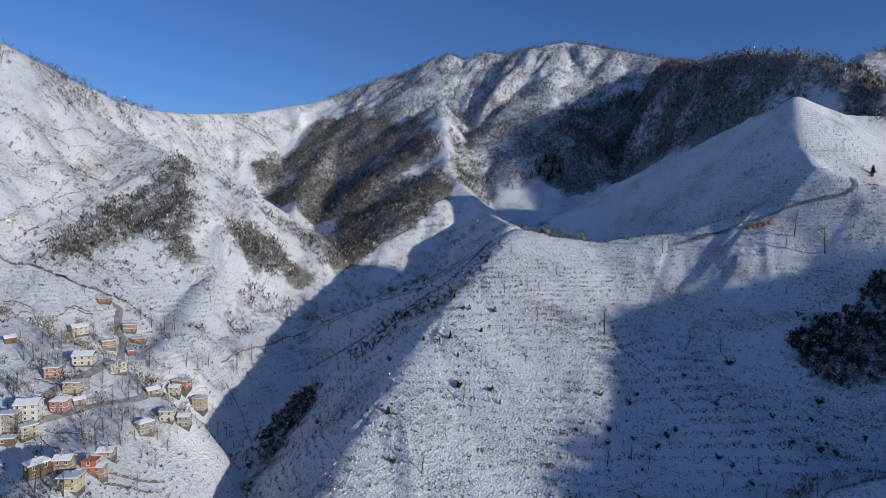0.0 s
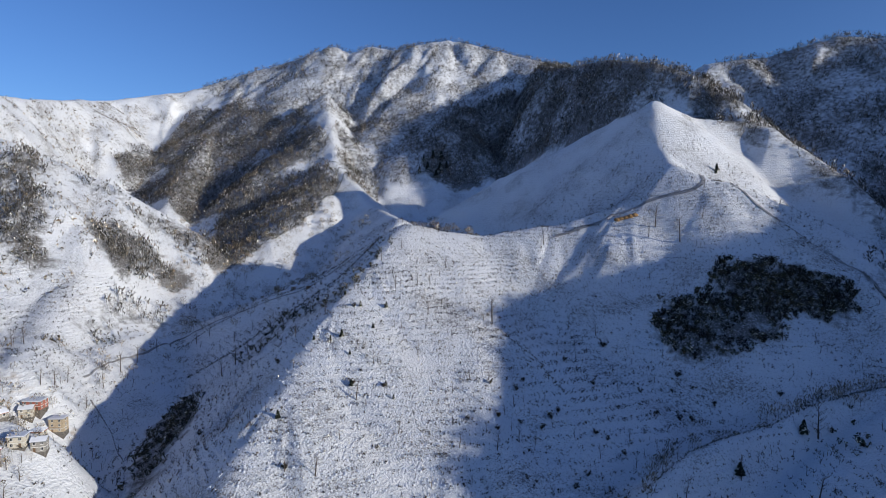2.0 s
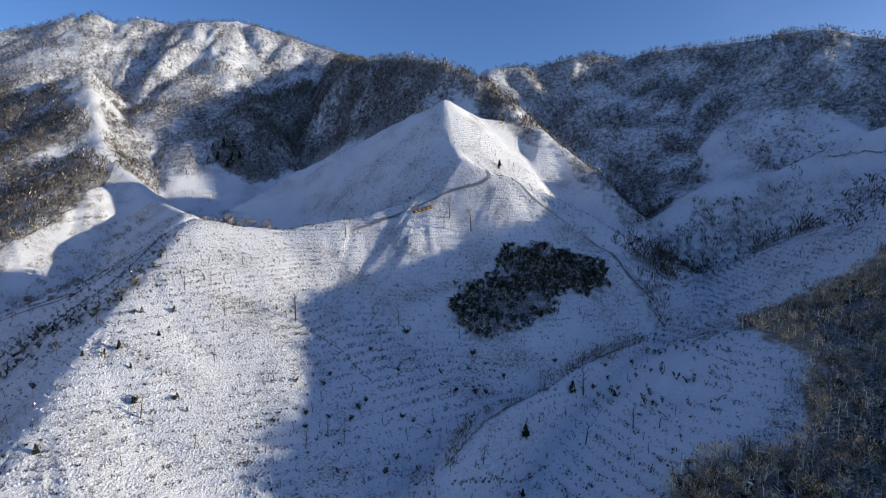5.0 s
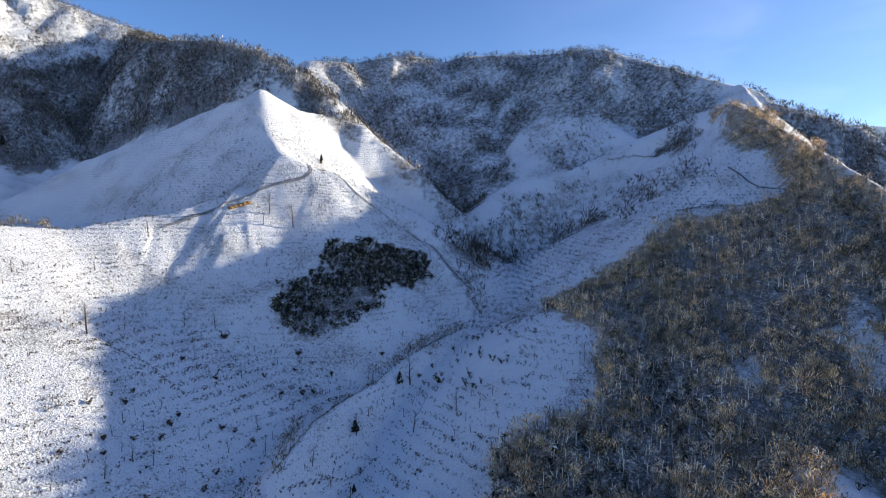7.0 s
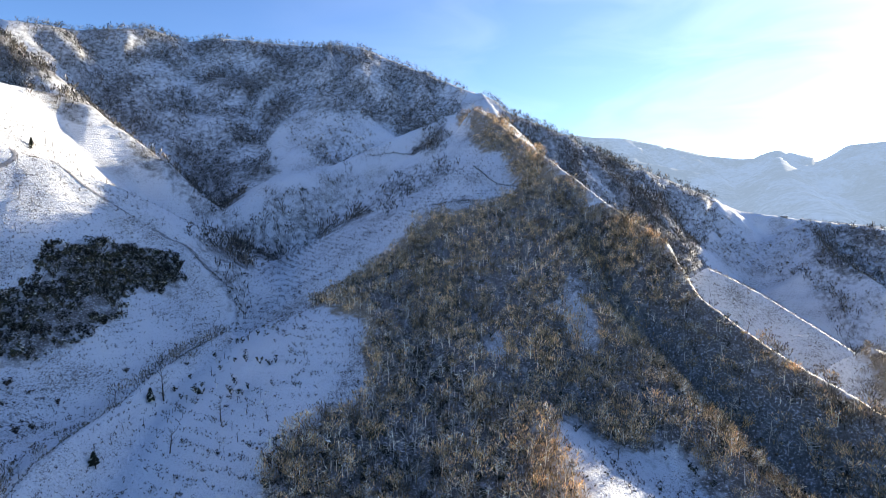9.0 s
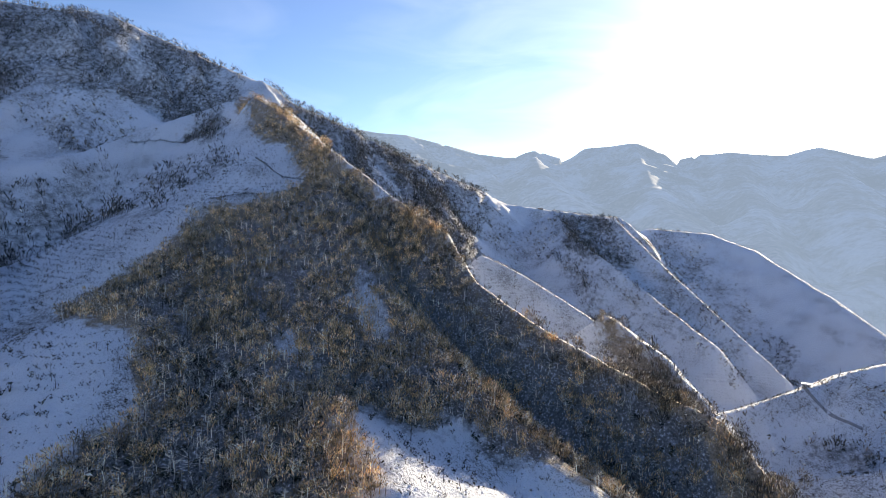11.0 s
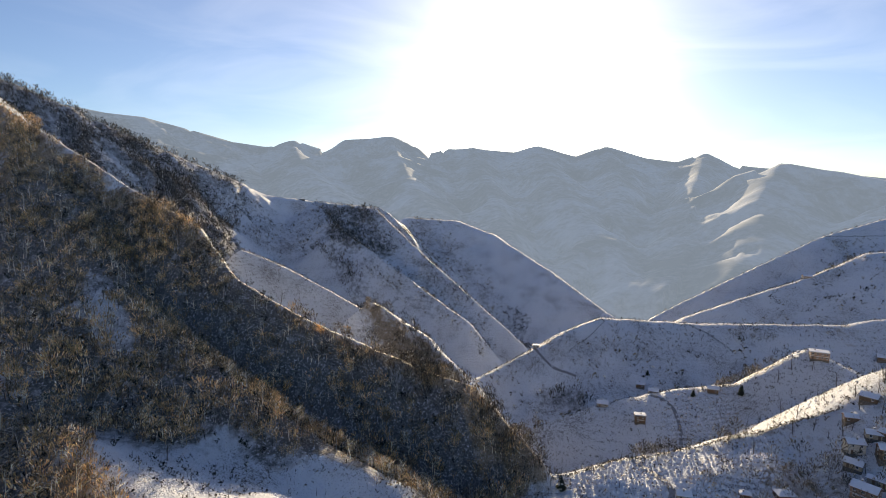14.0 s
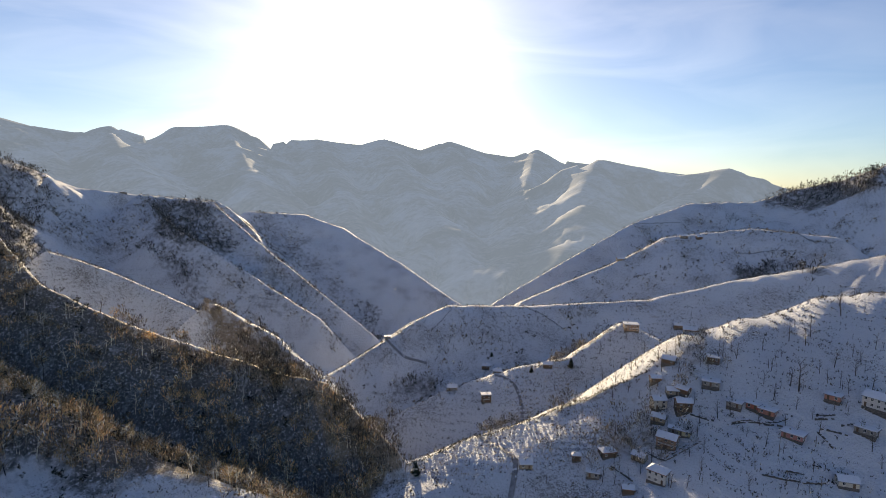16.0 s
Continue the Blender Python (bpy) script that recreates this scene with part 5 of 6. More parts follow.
house(56.5, -290.4, -189, 7.0, 5.0, 1, "salmon", "flat", "salmon-painted house with a flat snowy roof")
house(70.7, -289.6, -181, 6.6, 4.7, 1, "stone", "flat", "long low stone stable")
house(43.6, -280.4, -186, 8.4, 6.1, 1, "rose", "flat", "pink and white house with a veranda")
house(16.7, -303.5, -197, 10.0, 7.2, 2, "white", "gable", "white two-storey house with a snowy roof")
house(19.0, -290.9, -191, 7.8, 5.6, 1, "stone", "flat", "grey stone house with a flat snowy roof")
house(21.8, -265.0, -155, 7.1, 5.1, 1, "cream", "gable", "small cream gabled house below the slope")
house(33.1, -303.4, -189, 6.2, 4.5, 1, "salmon", "flat", "low pink shed on the slope")
house(88.4, -311.6, -164, 6.1, 4.4, 1, "timber", "flat", "low shed laden with deep snow")
house(84.8, -297.6, -164, 8.2, 5.9, 1, "stone", "flat", "low house sunk in deep snow")
house(342.6, -299.9, -131, 5.0, 3.6, 1, "white", "flat", "small white hut on the spur")
house(247.1, -276.6, -138, 7.0, 5.0, 1, "stone", "gable", "low farmhouse on the orchard spur")
house(220.5, -281.6, -132, 6.2, 4.5, 2, "timber", "flat", "brown wooden house beside the orchard")
house(233.6, -310.7, -143, 6.1, 4.4, 1, "stone", "gable", "small stone house on the orchard ridge")
house(139.4, -210.2, -136, 5.9, 4.3, 1, "tan", "gable", "house beside the lane with a snowy roof")
house(250.0, -719.0, -150, 9.0, 6.4, 1, "stone", "gable", "low stone farmhouse on a far snow slope")
house(234.0, -727.0, -140, 7.0, 5.0, 1, "timber", "gable", "small wooden barn on a far snow slope")
house(346.0, -712.0, -150, 8.0, 5.8, 1, "stone", "gable", "stone farmhouse beside a far field edge")
house(303.0, -654.0, -135, 9.0, 6.0, 1, "tan", "gable", "tan farmhouse on the crest of a far slope")
house(266.0, -338.0, -140, 6.0, 4.4, 1, "timber", "gable", "small wooden barn in a snowy hollow")
house(207.0, -336.0, -140, 6.4, 4.6, 1, "timber", "gable", "dark wooden house among orchard rows")
house(949.7, -284.0, -107, 9.4, 6.7, 1, "stone", "flat", "small building on the far ridge")



# ---- lanes, walls and hedges ----
def densify(pts, step):
    out = []
    for (ax, ay), (bx, by) in zip(pts, pts[1:]):
        n = max(1, int(math.hypot(bx - ax, by - ay) / step))
        out += [(ax + (bx - ax) * i / n, ay + (by - ay) * i / n) for i in range(n)]
    out.append(pts[-1])
    p = np.array(out, float)
    for _ in range(3):
        p[1:-1] = (p[:-2] + 2 * p[1:-1] + p[2:]) / 4
    return p


def track(width, pts):
    """A lane trodden through the snow, with banks of cleared snow beside it."""
    p = densify(pts, 3.0)
    d = np.gradient(p, axis=0)
    n = np.stack([-d[:, 1], d[:, 0]], 1) / (np.linalg.norm(d, axis=1)[:, None] + 1e-6)
    offs = [(-0.5, 0.0), (-0.3, 0.12), (0.3, 0.12), (0.5, 0.0)]
    V, F = [], []
    mid = height(p[:, 0], p[:, 1])
    for o, lift in offs:
        q = p + n * width * o
        z = np.maximum(height(q[:, 0], q[:, 1]), mid - 1.0) + 0.25 + lift
        V.append(np.stack([q[:, 0], q[:, 1], z], 1))
    m = len(p)
    for a in range(len(offs) - 1):
        for i in range(m - 1):
            F += [(a * m + i, a * m + i + 1, (a + 1) * m + i + 1), (a * m + i, (a + 1) * m + i + 1, (a + 1) * m + i)]
    me = mesh_from_arrays("road", np.concatenate(V), np.array(F)[:, ::-1])
    me.materials.append(MAT_SLUSH)
    tagged(new("road", me), "narrow village lane of trodden grey slush", "road", kind="structure")


w_rng = random.Random(8)


def terrace_wall(tall, pts):
    """A dry stone terrace wall of single blocks with a cap of snow."""
    p = densify(pts, 1.1)
    bm, cap = bmesh.new(), bmesh.new()
    for (ax, ay), (bx, by) in zip(p, p[1:]):
        if w_rng.random() < 0.12:
            continue
        L, a = math.hypot(bx - ax, by - ay), math.atan2(by - ay, bx - ax)
        mx, my = (ax + bx) / 2, (ay + by) / 2
        z = ground_at(mx, my)
        h = tall * w_rng.uniform(0.45, 0.95)
        m = Matrix.Translation((mx, my, z + h / 2 - 0.3)) @ Matrix.Rotation(a + w_rng.uniform(-0.12, 0.12), 4, "Z")
        bmesh.ops.create_cube(bm, size=1, matrix=m @ Matrix.Diagonal((L * 1.02, 0.4 * w_rng.uniform(0.8, 1.3), h + 0.6, 1)))
        if w_rng.random() < 0.7:
            bmesh.ops.create_cube(cap, size=1, matrix=m @ Matrix.Translation((0, 0, h / 2 + 0.38)) @ Matrix.Diagonal((L, 0.46, 0.18, 1)))
    ob = tagged(new("terrace_wall"), "dark dry stone terrace wall capped with snow", "wall", "terrace walls")
    part("stonework", bm, MAT_STONE, ob)
    part("snow_cap", cap, MAT_SNOW, ob, "thin snow cap")


def hedge(tall, pts):
    """A line of bare brush along a field edge."""
    p = densify(pts, 0.9)
    r = np.random.RandomState(len(p))
    p = p + r.normal(0, 0.35, p.shape)
    hs = tall * r.uniform(0.6, 1.2, len(p))
    plant_all("hedge", SCRUBS, p[:, 0], p[:, 1], hs, hs * 1.1, MAT_SCRUB, "dark bare hedge along a snowy field edge", "hedge", len(p))


track(4.6, [(-180, 220), (-177, 236), (-176, 245), (-176, 251), (-170, 263), (-170, 276), (-204, 345), (-209, 358), (-214, 358), (-220, 368), (-228, 386), (-231, 382)])
track(4.0, [(-175, 219), (-170, 227), (-161, 240), (-155, 248), (-143, 260), (-164, 322)])
track(2.6, [(176, -219), (161, -216), (145, -211), (139, -200), (134, -190)])
track(2.4, [(230, -304), (215, -307), (200, -295), (178, -264), (172, -240), (176, -222)])
track(2.2, [(360, -303), (335, -296), (315, -296), (300, -304)])
track(3.0, [(176, 410), (203, 406), (229, 398), (253, 392), (274, 380), (288, 381), (292, 393)])
track(2.0, [(306, 395), (306, 344), (318, 316), (330, 283), (324, 247)])
track(1.5, [(-152, 374), (-119, 459), (-77, 460), (-38, 454), (8, 431), (35, 438)])
terrace_wall(1.0, [(-248, 352), (-247, 364), (-237, 366)])
terrace_wall(1.0, [(-243, 305), (-266, 341), (-259, 346)])
terrace_wall(1.0, [(-250, 360), (-234, 364)])
terrace_wall(1.0, [(-282, 349), (-263, 350)])
terrace_wall(0.8, [(-165, 224), (-147, 222)])
terrace_wall(0.8, [(-164, 220), (-144, 205)])
terrace_wall(0.9, [(-124, 200), (-114, 222)])
terrace_wall(0.9, [(-122, 194), (-113, 215)])
terrace_wall(0.9, [(-190, 252), (-179, 249)])
terrace_wall(1.0, [(-142, 358), (-125, 342), (-108, 310), (-98, 281)])
terrace_wall(1.2, [(69, -280), (64, -284), (58, -284), (49, -285)])
terrace_wall(0.9, [(36, -286), (33, -284), (29, -280)])
terrace_wall(0.9, [(38, -292), (31, -294)])
terrace_wall(0.9, [(28, -291), (20, -295)])
terrace_wall(0.9, [(44, -257), (36, -260)])
terrace_wall(0.9, [(49, -251), (42, -253), (35, -255), (28, -260)])
terrace_wall(0.9, [(35, -288), (25, -287)])
terrace_wall(0.9, [(98, -253), (90, -248), (83, -262)])
terrace_wall(0.9, [(88, -279), (77, -280)])
terrace_wall(1.0, [(31, -296), (38, -294)])
terrace_wall(0.9, [(68, -281), (51, -287), (48, -290)])
terrace_wall(0.9, [(107, -233), (95, -230)])
terrace_wall(0.9, [(98, -252), (88, -248), (78, -266)])
hedge(1.0, [(112, 177), (127, 184), (145, 193), (167, 199), (189, 202), (209, 206), (230, 208), (254, 212), (279, 212)])
hedge(1.2, [(330, 283), (324, 261), (321, 243), (313, 227), (299, 220)])
hedge(1.0, [(113, 171), (138, 175), (163, 170)])
hedge(0.9, [(100, 317), (114, 289), (119, 258)])
hedge(1.3, [(504, 109), (483, 90), (474, 74), (463, 60)])
hedge(1.3, [(440, 136), (440, 117), (446, 91), (457, 60)])
hedge(1.5, [(610, 259), (620, 241), (634, 211)])
hedge(1.2, [(486, -98), (474, -124)])
hedge(1.2, [(293, -427), (273, -430), (246, -426)])
hedge(1.2, [(349, -793), (316, -820), (281, -841)])
hedge(1.0, [(347, -789), (326, -793), (273, -711)])
hedge(1.2, [(180, -778), (137, -782), (123, -772), (103, -775)])
hedge(1.2, [(189, -720), (160, -735), (133, -745)])
hedge(0.9, [(320, -313), (324, -344), (330, -367)])
hedge(1.5, [(190, -180), (184, -200), (175, -219), (161, -240), (148, -261), (137, -276), (118, -299)])
hedge(0.9, [(241, 406), (259, 388), (280, 380), (287, 379)])
hedge(1.3, [(210, 400), (199, 408), (186, 410)])
hedge(1.2, [(-5, 863), (13, 852), (27, 880), (41, 904)])
hedge(1.2, [(4, 822), (17, 842)])
hedge(0.8, [(-326, 413), (-330, 453), (-333, 534), (-341, 597)])
hedge(0.8, [(-338, 425), (-347, 478), (-370, 605)])
hedge(0.8, [(-406, 578), (-396, 659), (-350, 650)])
hedge(0.8, [(-371, 472), (-365, 504)])



hedge(1.6, [(40, 440), (8, 411), (-34, 405), (-67, 405), (-99, 405)])
hedge(1.1, [(-121, 447), (-85, 454), (-48, 463), (-19, 449), (9, 436)])
hedge(1.2, [(42, 916), (12, 783), (-17, 708), (-55, 644), (-97, 577)])
hedge(1.0, [(-379, 470), (-369, 495), (-368, 546), (-353, 608), (-306, 615)])
hedge(1.0, [(-413, 580), (-419, 653), (-378, 651), (-318, 625)])
hedge(1.0, [(-337, 416), (-348, 465), (-345, 520), (-348, 589)])
hedge(1.6, [(-314, 387), (-294, 392), (-265, 386), (-237, 391), (-208, 391)])


def crest_brush(tall, every, pts):
    """Scattered bare bushes along the crest of a snowy spur."""
    p = densify(pts, every)
    r = np.random.RandomState(len(p) + 7)
    p = (p + r.normal(0, 1.6, p.shape))[r.uniform(0, 1, len(p)) < 0.75]
    hs = tall * r.uniform(0.5, 1.5, len(p))
    plant_all("crest_bushes", SHRUBS, p[:, 0], p[:, 1], hs, hs * 1.2, MAT_GREYWOOD, "low bare bushes along the crest of a snow spur", "bushes", len(p))


for r_name, sl, sr, rnd, flat, r_pts in RIDGES:
    if r_name in ("right_slope", "right_slope_low", "hut_spur", "orchard_spur", "mid_spur_a", "mid_spur_b", "mid_spur_c", "white_spur", "village_ridge_mid"):
        crest_brush(1.3 if r_name.startswith(("hut", "orch", "vill", "white")) else 1.9, 1.6, [q[:2] for q in r_pts])


# ---- lone trees, poles ----
def tree_mesh(name, shape, material):
    me = mesh_from_arrays(name, *shape)
    me.materials.append(material)
    return me


def split_tree(seed, limbs, twigs, spread, tuft, thick):
    """Trunk and crown of a leafless tree, 1 high."""
    rng = random.Random(seed)
    t, c = Shape(), Shape()
    lean = Vector((rng.uniform(-0.05, 0.05), rng.uniform(-0.05, 0.05), 0))
    t.spike((0, 0, -0.05), Vector((0, 0, 0.45)) + lean, thick * 1.6, thick, 6)
    t.spike(Vector((0, 0, 0.44)) + lean, Vector((0, 0, 0.98)) + lean * 2, thick, 0.0, 5)
    for i in range(limbs):
        h = 0.2 + 0.68 * (i + rng.random()) / limbs
        a = rng.uniform(0, 6.2832)
        out = spread * (1.12 - h) * rng.uniform(0.6, 1.3) + 0.05
        b = Vector((0, 0, h)) + lean * h * 2
        tip = b + Vector((math.cos(a) * out, math.sin(a) * out, rng.uniform(0.1, 0.26)))
        c.spike(b, tip, thick * 0.5)
        for k in range(twigs):
            p = b.lerp(tip, rng.uniform(0.3, 1.0))
            q = p + Vector((rng.uniform(-1, 1), rng.uniform(-1, 1), rng.uniform(0.2, 1.1))) * tuft
            c.spike(p, q, thick * 0.22)
    return t.arrays(), c.arrays()


def conifer_shape(seed):
    rng = random.Random(seed)
    c = Shape()
    for k in range(11):
        h = 0.12 + 0.8 * k / 11
        w = 0.26 * (1 - h) + 0.04
        for i in range(8):
            a = 6.2832 * i / 8 + rng.uniform(-0.3, 0.3)
            n = len(c.v)
            d = Vector((math.cos(a), math.sin(a), 0))
            q = Vector((-d.y, d.x, 0)) * w * 0.42
            r = rng.uniform(0.75, 1.2)
            c.v += [Vector((0, 0, h + 0.11)), d * w * r + q + Vector((0, 0, h - 0.03)), d * w * r * 1.15 + Vector((0, 0, h - 0.06)), d * w * r - q + Vector((0, 0, h - 0.03))]
            c.f += [(n, n + 1, n + 2), (n, n + 2, n + 3)]
    t = Shape()
    t.spike((0, 0, -0.05), (0, 0, 0.95), 0.025, 0.0, 6)
    return t.arrays(), c.arrays()


MAT_BARK = mat("grey_brown_bark", (0.085, 0.065, 0.05), 0.95, 3.0, 0.35, 0.5)
MAT_BRANCH = plant_mat("bare_branches", [(0.0, BARK), (0.3, (0.17, 0.135, 0.105)), (0.65, (0.3, 0.25, 0.2)), (0.88, SNOWY)])
MAT_NEEDLES = plant_mat("conifer_needles", [(0.0, DARK_GREEN), (0.5, (0.03, 0.042, 0.02)), (0.88, SNOWY)])
MAT_POLE = mat("weathered_pole", (0.20, 0.16, 0.12), 0.9, 3.0, 0.3, 0.3)
KINDS = {
    "slope_tree": ("bare_tree", "tall thin leafless tree on a snow slope", "lone trees on the slopes", [split_tree(200 + i, 17, 4, 0.30, 0.08, 0.015) for i in range(5)], MAT_BARK, MAT_BRANCH),
    "village_tree": ("bare_tree", "spreading leafless fruit tree among the houses", "village trees", [split_tree(230 + i, 16, 5, 0.5, 0.09, 0.016) for i in range(5)], MAT_BARK, MAT_BRANCH),
    "conifer": ("conifer", "small dark green conifer in the snow", "conifers", [conifer_shape(260 + i) for i in range(3)], MAT_BARK, MAT_NEEDLES),
    "shrub": ("shrub", "dark leafless shrub on the snow slope", "shrubs", [(shrub_shape(280 + i, 7, 0), shrub_shape(290 + i, 8, 5, 0.26)) for i in range(3)], MAT_BARK, MAT_SHRUB),
}
TEMPLATES = {}
st_rng = random.Random(12)


def stand(kind, places):
    """Single plants or poles: plan place and height."""
    for x, y, tall in places:
        z = ground_at(x, y)
        if kind == "pole":
            ob = tagged(new("utility_pole"), "thin weathered wooden utility pole", "pole", "utility poles")
            bm = bmesh.new()
            bmesh.ops.create_cone(bm, segments=8, radius1=0.16, radius2=0.10, depth=tall + 0.6, cap_ends=True, matrix=Matrix.Translation((0, 0, tall / 2 - 0.3)))
            part("post", bm, MAT_POLE, ob)
            part("crossarm", box(-0.9, 0.9, -0.06, 0.06, tall - 0.7, tall - 0.56), MAT_POLE, ob)
            ob.matrix_basis = pose(x, y, z, 0, 0, st_rng.uniform(0, 180))
            continue
        name, label, group, shapes, m1, m2 = KINDS[kind]
        i = st_rng.randrange(len(shapes))
        m = pose(x, y, z, 0, 0, st_rng.uniform(0, 360)) @ Matrix.Diagonal((tall * st_rng.uniform(0.85, 1.2),) * 2 + (tall, 1))
        if (kind, i) not in TEMPLATES:
            ob = tagged(new(name), label, name.split("_")[-1], group)
            part("trunk" if kind != "shrub" else "stems", tree_mesh("trunk", shapes[i][0], m1), None, ob)
            part("crown", tree_mesh("crown", shapes[i][1], m2), None, ob)
            TEMPLATES[kind, i] = ob
            ob.matrix_basis = m
        else:
            ob = copy_thing(TEMPLATES[kind, i], Matrix())
            ob.matrix_basis = m


stand("conifer", [(6, 302, 5.1), (0, 301, 3.8), (10, 269, 4.1), (-23, 246, 4.4), (18, 336, 4.2), (9, 350, 3.7), (34, 337, 4.3), (24, 313, 3.3), (-9, 304, 3.2), (27, 268, 2.9), (10, 289, 3.1), (30, 259, 2.9)])
stand("conifer", [(205, 198, 7.5), (164, 187, 6.2), (217, 181, 3.7), (144, 165, 3.6)])
stand("conifer", [(182, -178, 7.9), (194, -347, 7.8), (270, -351, 4.8), (212, -323, 5.1)])
stand("conifer", [(162, 878, 17.0), (150, 857, 15.0), (175, 876, 18.0), (159, 832, 14.0), (180, 855, 15.0), (134, 840, 13.0), (168, 848, 19.0), (146, 872, 14.0), (331, 424, 8.0), (327, 420, 5.0)])
stand("slope_tree", [(99, 324, 17.9), (149, 322, 8.2), (163, 299, 6.5), (56, 228, 6.9), (70, 234, 6.0), (72, 224, 9.1), (90, 225, 6.6), (103, 236, 4.0), (71, 271, 4.9), (83, 247, 5.8), (42, 357, 9.8), (59, 371, 8.6), (83, 391, 9.1), (12, 261, 11.5)])
stand("slope_tree", [(-6, 216, 10.0), (-18, 220, 7.6), (253, 280, 6.3), (164, 404, 12.7), (52, 409, 8.6), (212, 333, 7.4), (111, 229, 4.5), (57, 210, 4.0), (22, 282, 7.3), (59, 330, 9.2), (60, 262, 5.9), (4, 234, 6.3), (77, 204, 5.1), (30, 239, 6.5)])
stand("slope_tree", [(211, 196, 15.8), (181, 166, 11.1), (164, 186, 10.1), (199, 155, 10.1), (133, 178, 8.7), (162, 310, 10.4), (247, 351, 19.5), (240, 372, 18.3), (231, 366, 11.6), (267, 355, 9.2), (100, 328, 15.9), (246, 140, 5.5), (224, 145, 4.1), (228, 225, 4.8)])
stand("slope_tree", [(84, 229, 8.2), (138, 191, 5.3), (131, 209, 6.2), (197, 229, 4.6), (117, 215, 6.7)])
stand("slope_tree", [(136, 223, 7.0), (230, 257, 5.8), (250, 259, 6.8), (216, -13, 9.8), (244, -45, 5.5)])
stand("slope_tree", [(78, -315, 9.1), (58, -333, 10.0), (49, -335, 9.3), (50, -330, 8.5), (19, -344, 6.5), (36, -320, 9.0), (47, -304, 15.3), (61, -313, 7.6), (62, -304, 6.7), (56, -298, 8.6), (74, -293, 6.6), (70, -240, 6.4), (115, -254, 7.6), (122, -250, 6.4)])
stand("slope_tree", [(81, -269, 8.2), (33, -264, 6.0), (39, -292, 5.8), (52, -253, 5.3), (22, -333, 7.8), (28, -307, 6.0), (39, -352, 11.2), (41, -359, 9.1), (61, -274, 5.0), (88, -303, 8.2), (86, -311, 7.6), (111, -285, 8.0), (123, -284, 7.5), (129, -278, 7.4)])
stand("slope_tree", [(178, -285, 7.5), (170, -287, 8.1), (182, -322, 9.7), (172, -329, 8.9), (183, -369, 9.8), (181, -381, 10.0), (130, -304, 6.4)])
stand("slope_tree", [(61, -319, 6.3), (41, -315, 6.5), (83, -323, 6.1), (85, -316, 8.8), (26, -323, 7.3), (63, -296, 6.0), (59, -323, 6.0), (68, -323, 7.4), (51, -306, 9.4), (30, -327, 6.6), (72, -288, 8.2), (20, -312, 7.1), (37, -311, 7.1), (89, -323, 6.1)])
stand("slope_tree", [(32, -311, 7.1), (27, -316, 9.2), (35, -285, 8.6), (12, -277, 6.5), (55, -261, 6.9), (16, -283, 8.5), (21, -289, 7.0), (71, -284, 9.0), (52, -269, 8.0), (15, -290, 5.7), (43, -283, 6.7), (32, -298, 5.5), (46, -295, 7.2), (45, -268, 5.8)])
stand("slope_tree", [(48, -285, 6.7), (32, -252, 5.5), (36, -251, 4.9), (40, -249, 5.2), (58, -283, 5.4), (76, -282, 9.0), (51, -241, 7.7), (129, -287, 5.8), (102, -299, 8.9), (134, -291, 7.4), (109, -288, 6.7), (113, -311, 7.1), (111, -299, 8.3), (158, -325, 9.0)])
stand("slope_tree", [(171, -386, 7.7), (130, -309, 7.2), (108, -310, 7.1), (116, -307, 6.7), (133, -328, 8.4), (108, -316, 9.3), (87, -292, 5.7), (83, -278, 7.1), (101, -224, 7.0), (73, -234, 6.3), (79, -254, 7.6), (106, -223, 7.9), (86, -269, 7.0), (74, -258, 7.3)])
stand("slope_tree", [(134, -254, 8.8), (96, -271, 5.5), (97, -230, 5.6), (88, -285, 6.2), (79, -232, 6.9), (93, -246, 8.5), (106, -251, 6.2), (94, -288, 6.6), (98, -265, 5.7), (108, -278, 6.6), (103, -233, 7.2), (71, -246, 7.1), (144, -264, 5.7), (94, -236, 6.2)])
stand("village_tree", [(-171, 216, 12.1), (-209, 283, 9.7), (-201, 280, 11.0), (-230, 334, 12.0), (-200, 265, 9.9), (-204, 264, 9.2), (-194, 262, 10.4), (-183, 261, 8.2), (-220, 343, 10.3), (-244, 336, 10.5), (-155, 262, 8.5), (-147, 262, 9.1), (-155, 290, 9.2), (-180, 334, 12.2)])
stand("village_tree", [(-148, 256, 8.4), (-151, 248, 9.5), (-136, 229, 8.8), (-136, 212, 11.1), (-140, 211, 10.7), (-138, 220, 10.3), (-131, 220, 8.5), (-130, 229, 8.2), (-145, 237, 8.5), (-137, 240, 7.9), (-125, 238, 7.2), (-124, 223, 6.9), (-120, 237, 7.1), (-119, 224, 7.4)])
stand("village_tree", [(-129, 177, 9.9), (-133, 175, 10.0), (-125, 177, 8.9), (-190, 241, 11.2), (-188, 237, 9.8), (-165, 253, 7.2), (-163, 260, 7.9), (-156, 347, 9.8), (-161, 342, 9.7), (-154, 358, 10.9), (-141, 350, 8.2), (-133, 344, 8.1), (-211, 381, 11.0), (-203, 380, 11.8)])
stand("village_tree", [(-192, 376, 11.6), (-185, 376, 12.4), (-140, 372, 11.1), (-136, 389, 13.3), (-132, 408, 12.8), (-126, 432, 11.5), (-61, 370, 13.7), (-54, 372, 12.1), (-69, 368, 12.1), (-80, 352, 10.2), (-40, 388, 9.1), (-33, 396, 10.1), (-8, 378, 7.9), (-272, 395, 8.0)])
stand("village_tree", [(-279, 372, 8.7), (-251, 382, 8.6), (-211, 272, 9.5), (-173, 242, 7.7)])
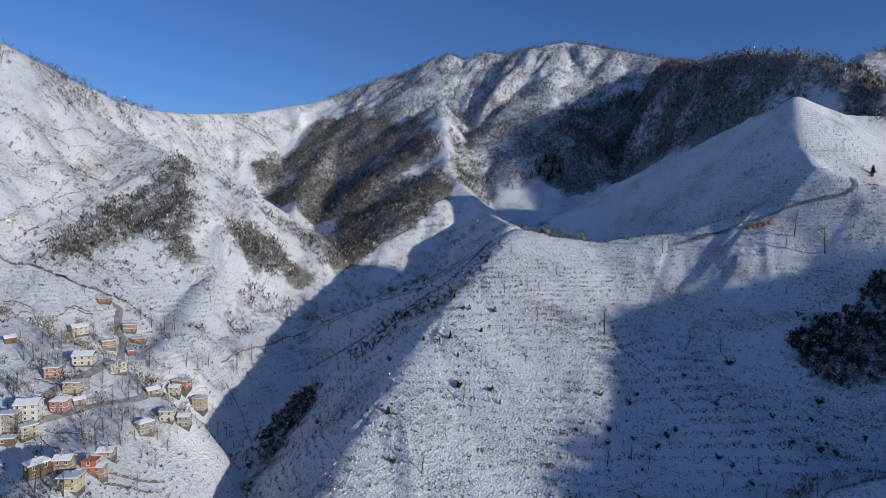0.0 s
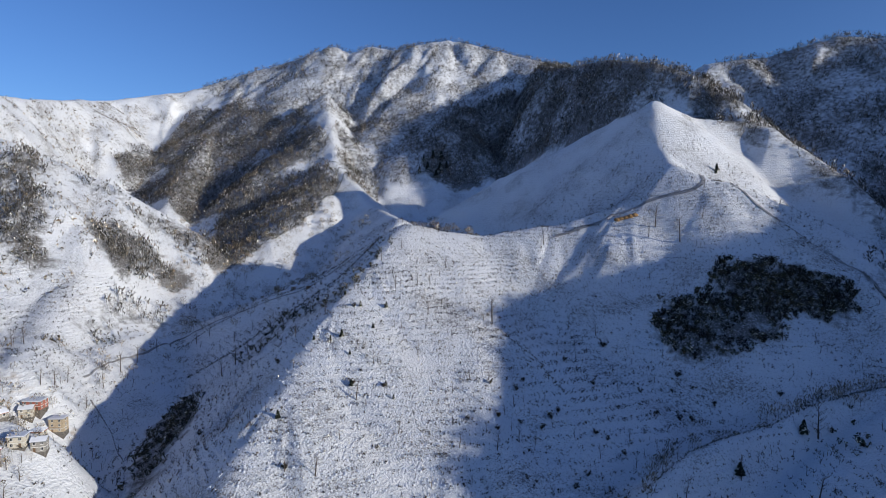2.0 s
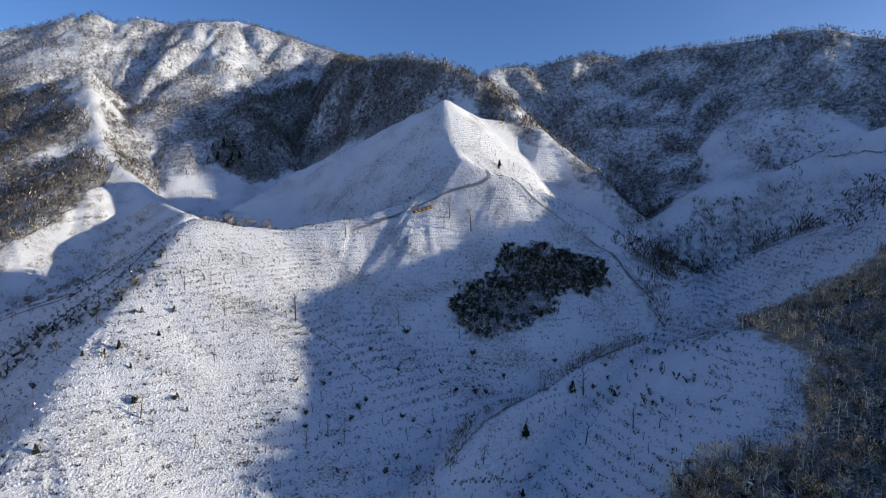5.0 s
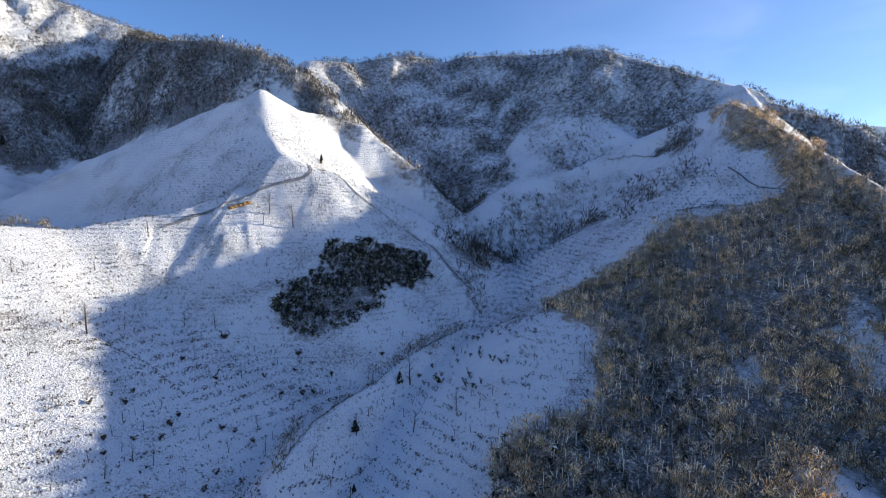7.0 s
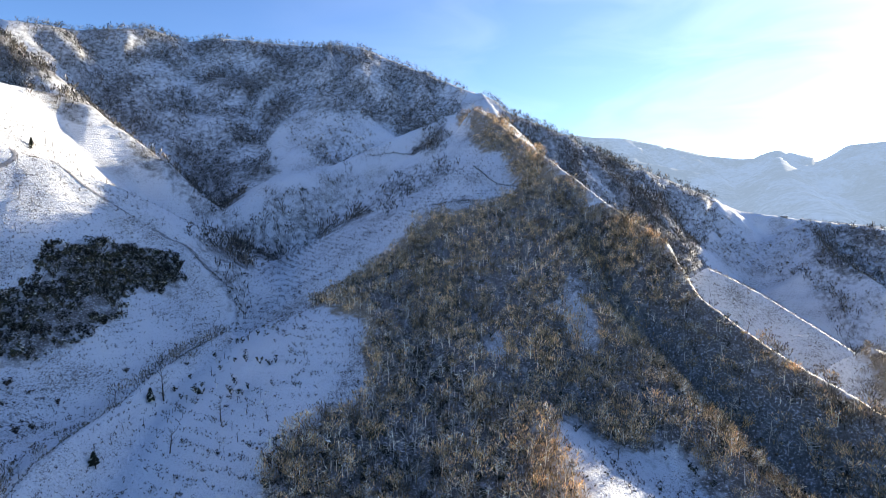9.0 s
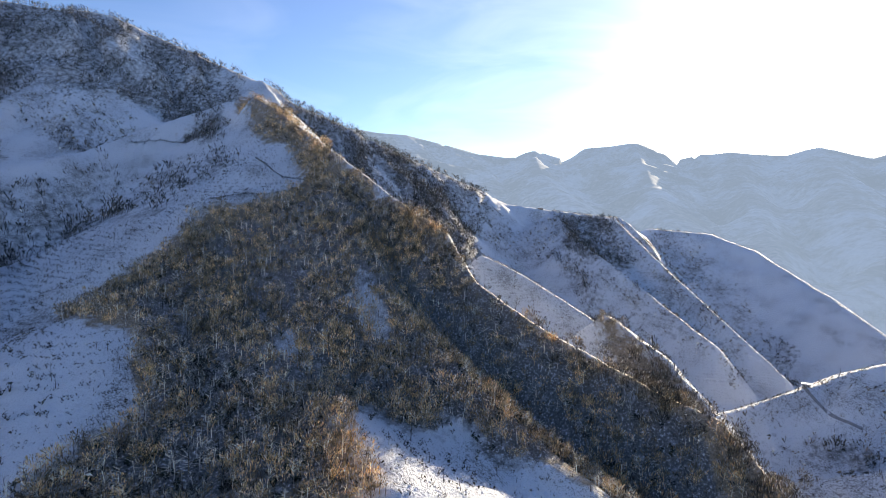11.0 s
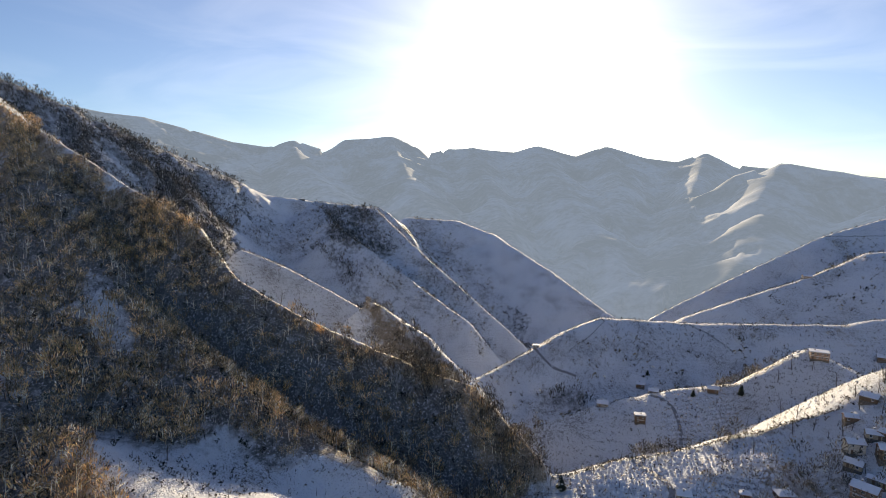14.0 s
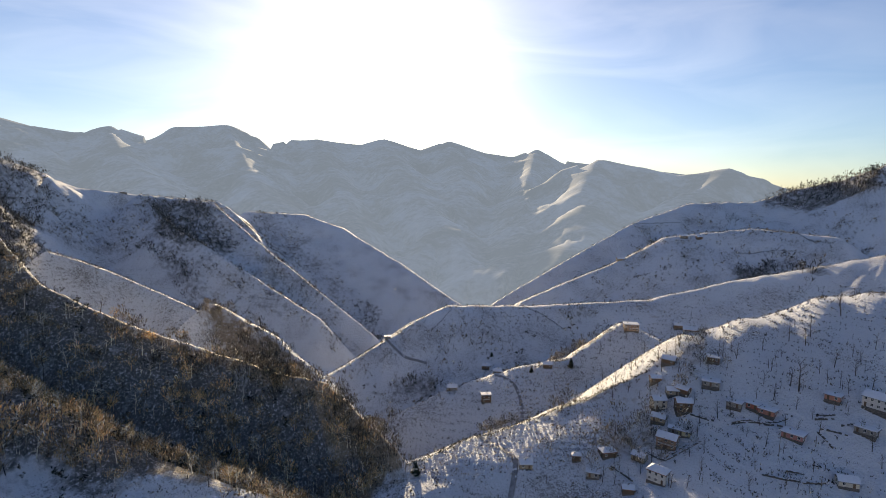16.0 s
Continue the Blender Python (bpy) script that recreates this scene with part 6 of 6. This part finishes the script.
stand("village_tree", [(-101, 443, 9), (-92, 445, 10), (-57, 422, 8), (-31, 375, 8), (-13, 366, 7), (-70, 420, 9), (-50, 348, 8), (-44, 357, 10), (-33, 354, 7), (-20, 320, 8), (-3, 332, 7), (15, 356, 6), (36, 396, 8), (-113, 493, 9), (-89, 532, 10), (-13, 591, 9), (-81, 555, 9)])
stand("pole", [(-191, 239, 11.2), (-117, 207, 7.6), (-148, 223, 5.9), (-214, 360, 18.6)])
stand("pole", [(46, -265, 9.1), (40, -251, 6.4), (29, -256, 5.9), (35, -279, 5.0)])
stand("shrub", [(14, 335, 2.8), (-28, 302, 2.9), (-64, 283, 2.9), (105, 242, 4.1), (139, 266, 2.6), (162, 300, 3.6), (126, 226, 2.3), (162, 243, 2.6), (79, 245, 2.6), (97, 235, 2.8), (188, 264, 3.5), (163, 260, 2.7), (132, 289, 2.7), (100, 269, 2.5)])
stand("shrub", [(64, 244, 2.2), (-18, 221, 2.5), (26, 267, 2.3), (11, 270, 2.9)])
stand("shrub", [(81, 267, 2.7), (94, 262, 2.4), (89, 241, 2.3), (76, 236, 2.5), (110, 246, 2.4), (122, 230, 2.3), (130, 217, 2.3), (178, 236, 3.2), (172, 238, 3.2), (194, 241, 2.7), (225, 232, 2.8), (107, 207, 2.4), (113, 198, 2.4), (80, 207, 2.3)])
stand("shrub", [(99, 202, 2.6), (180, 256, 2.7)])


# bare earth bank by the spur road
e_rng = random.Random(5)
eb = bmesh.new()
for ex, ey in [(221, 394), (224, 393), (227, 391.5), (230, 390), (233, 389)]:
    bmesh.ops.create_icosphere(eb, subdivisions=2, radius=1.0, matrix=pose(ex, ey, ground_at(ex, ey) + 0.3, 0, 0, -25) @ Matrix.Diagonal((2.6, 2.0, e_rng.uniform(1.3, 1.9), 1)))
for v in eb.verts:
    v.co += Vector((e_rng.uniform(-0.2, 0.2), e_rng.uniform(-0.2, 0.2), e_rng.uniform(-0.15, 0.15)))
bank = tagged(new("earth_bank"), "bare yellow-brown earth bank cut beside the spur road", "earth bank")
part("soil", eb, mat("yellow_soil", (0.30, 0.175, 0.075), 0.95, 1.2, 0.35, 0.6), bank)
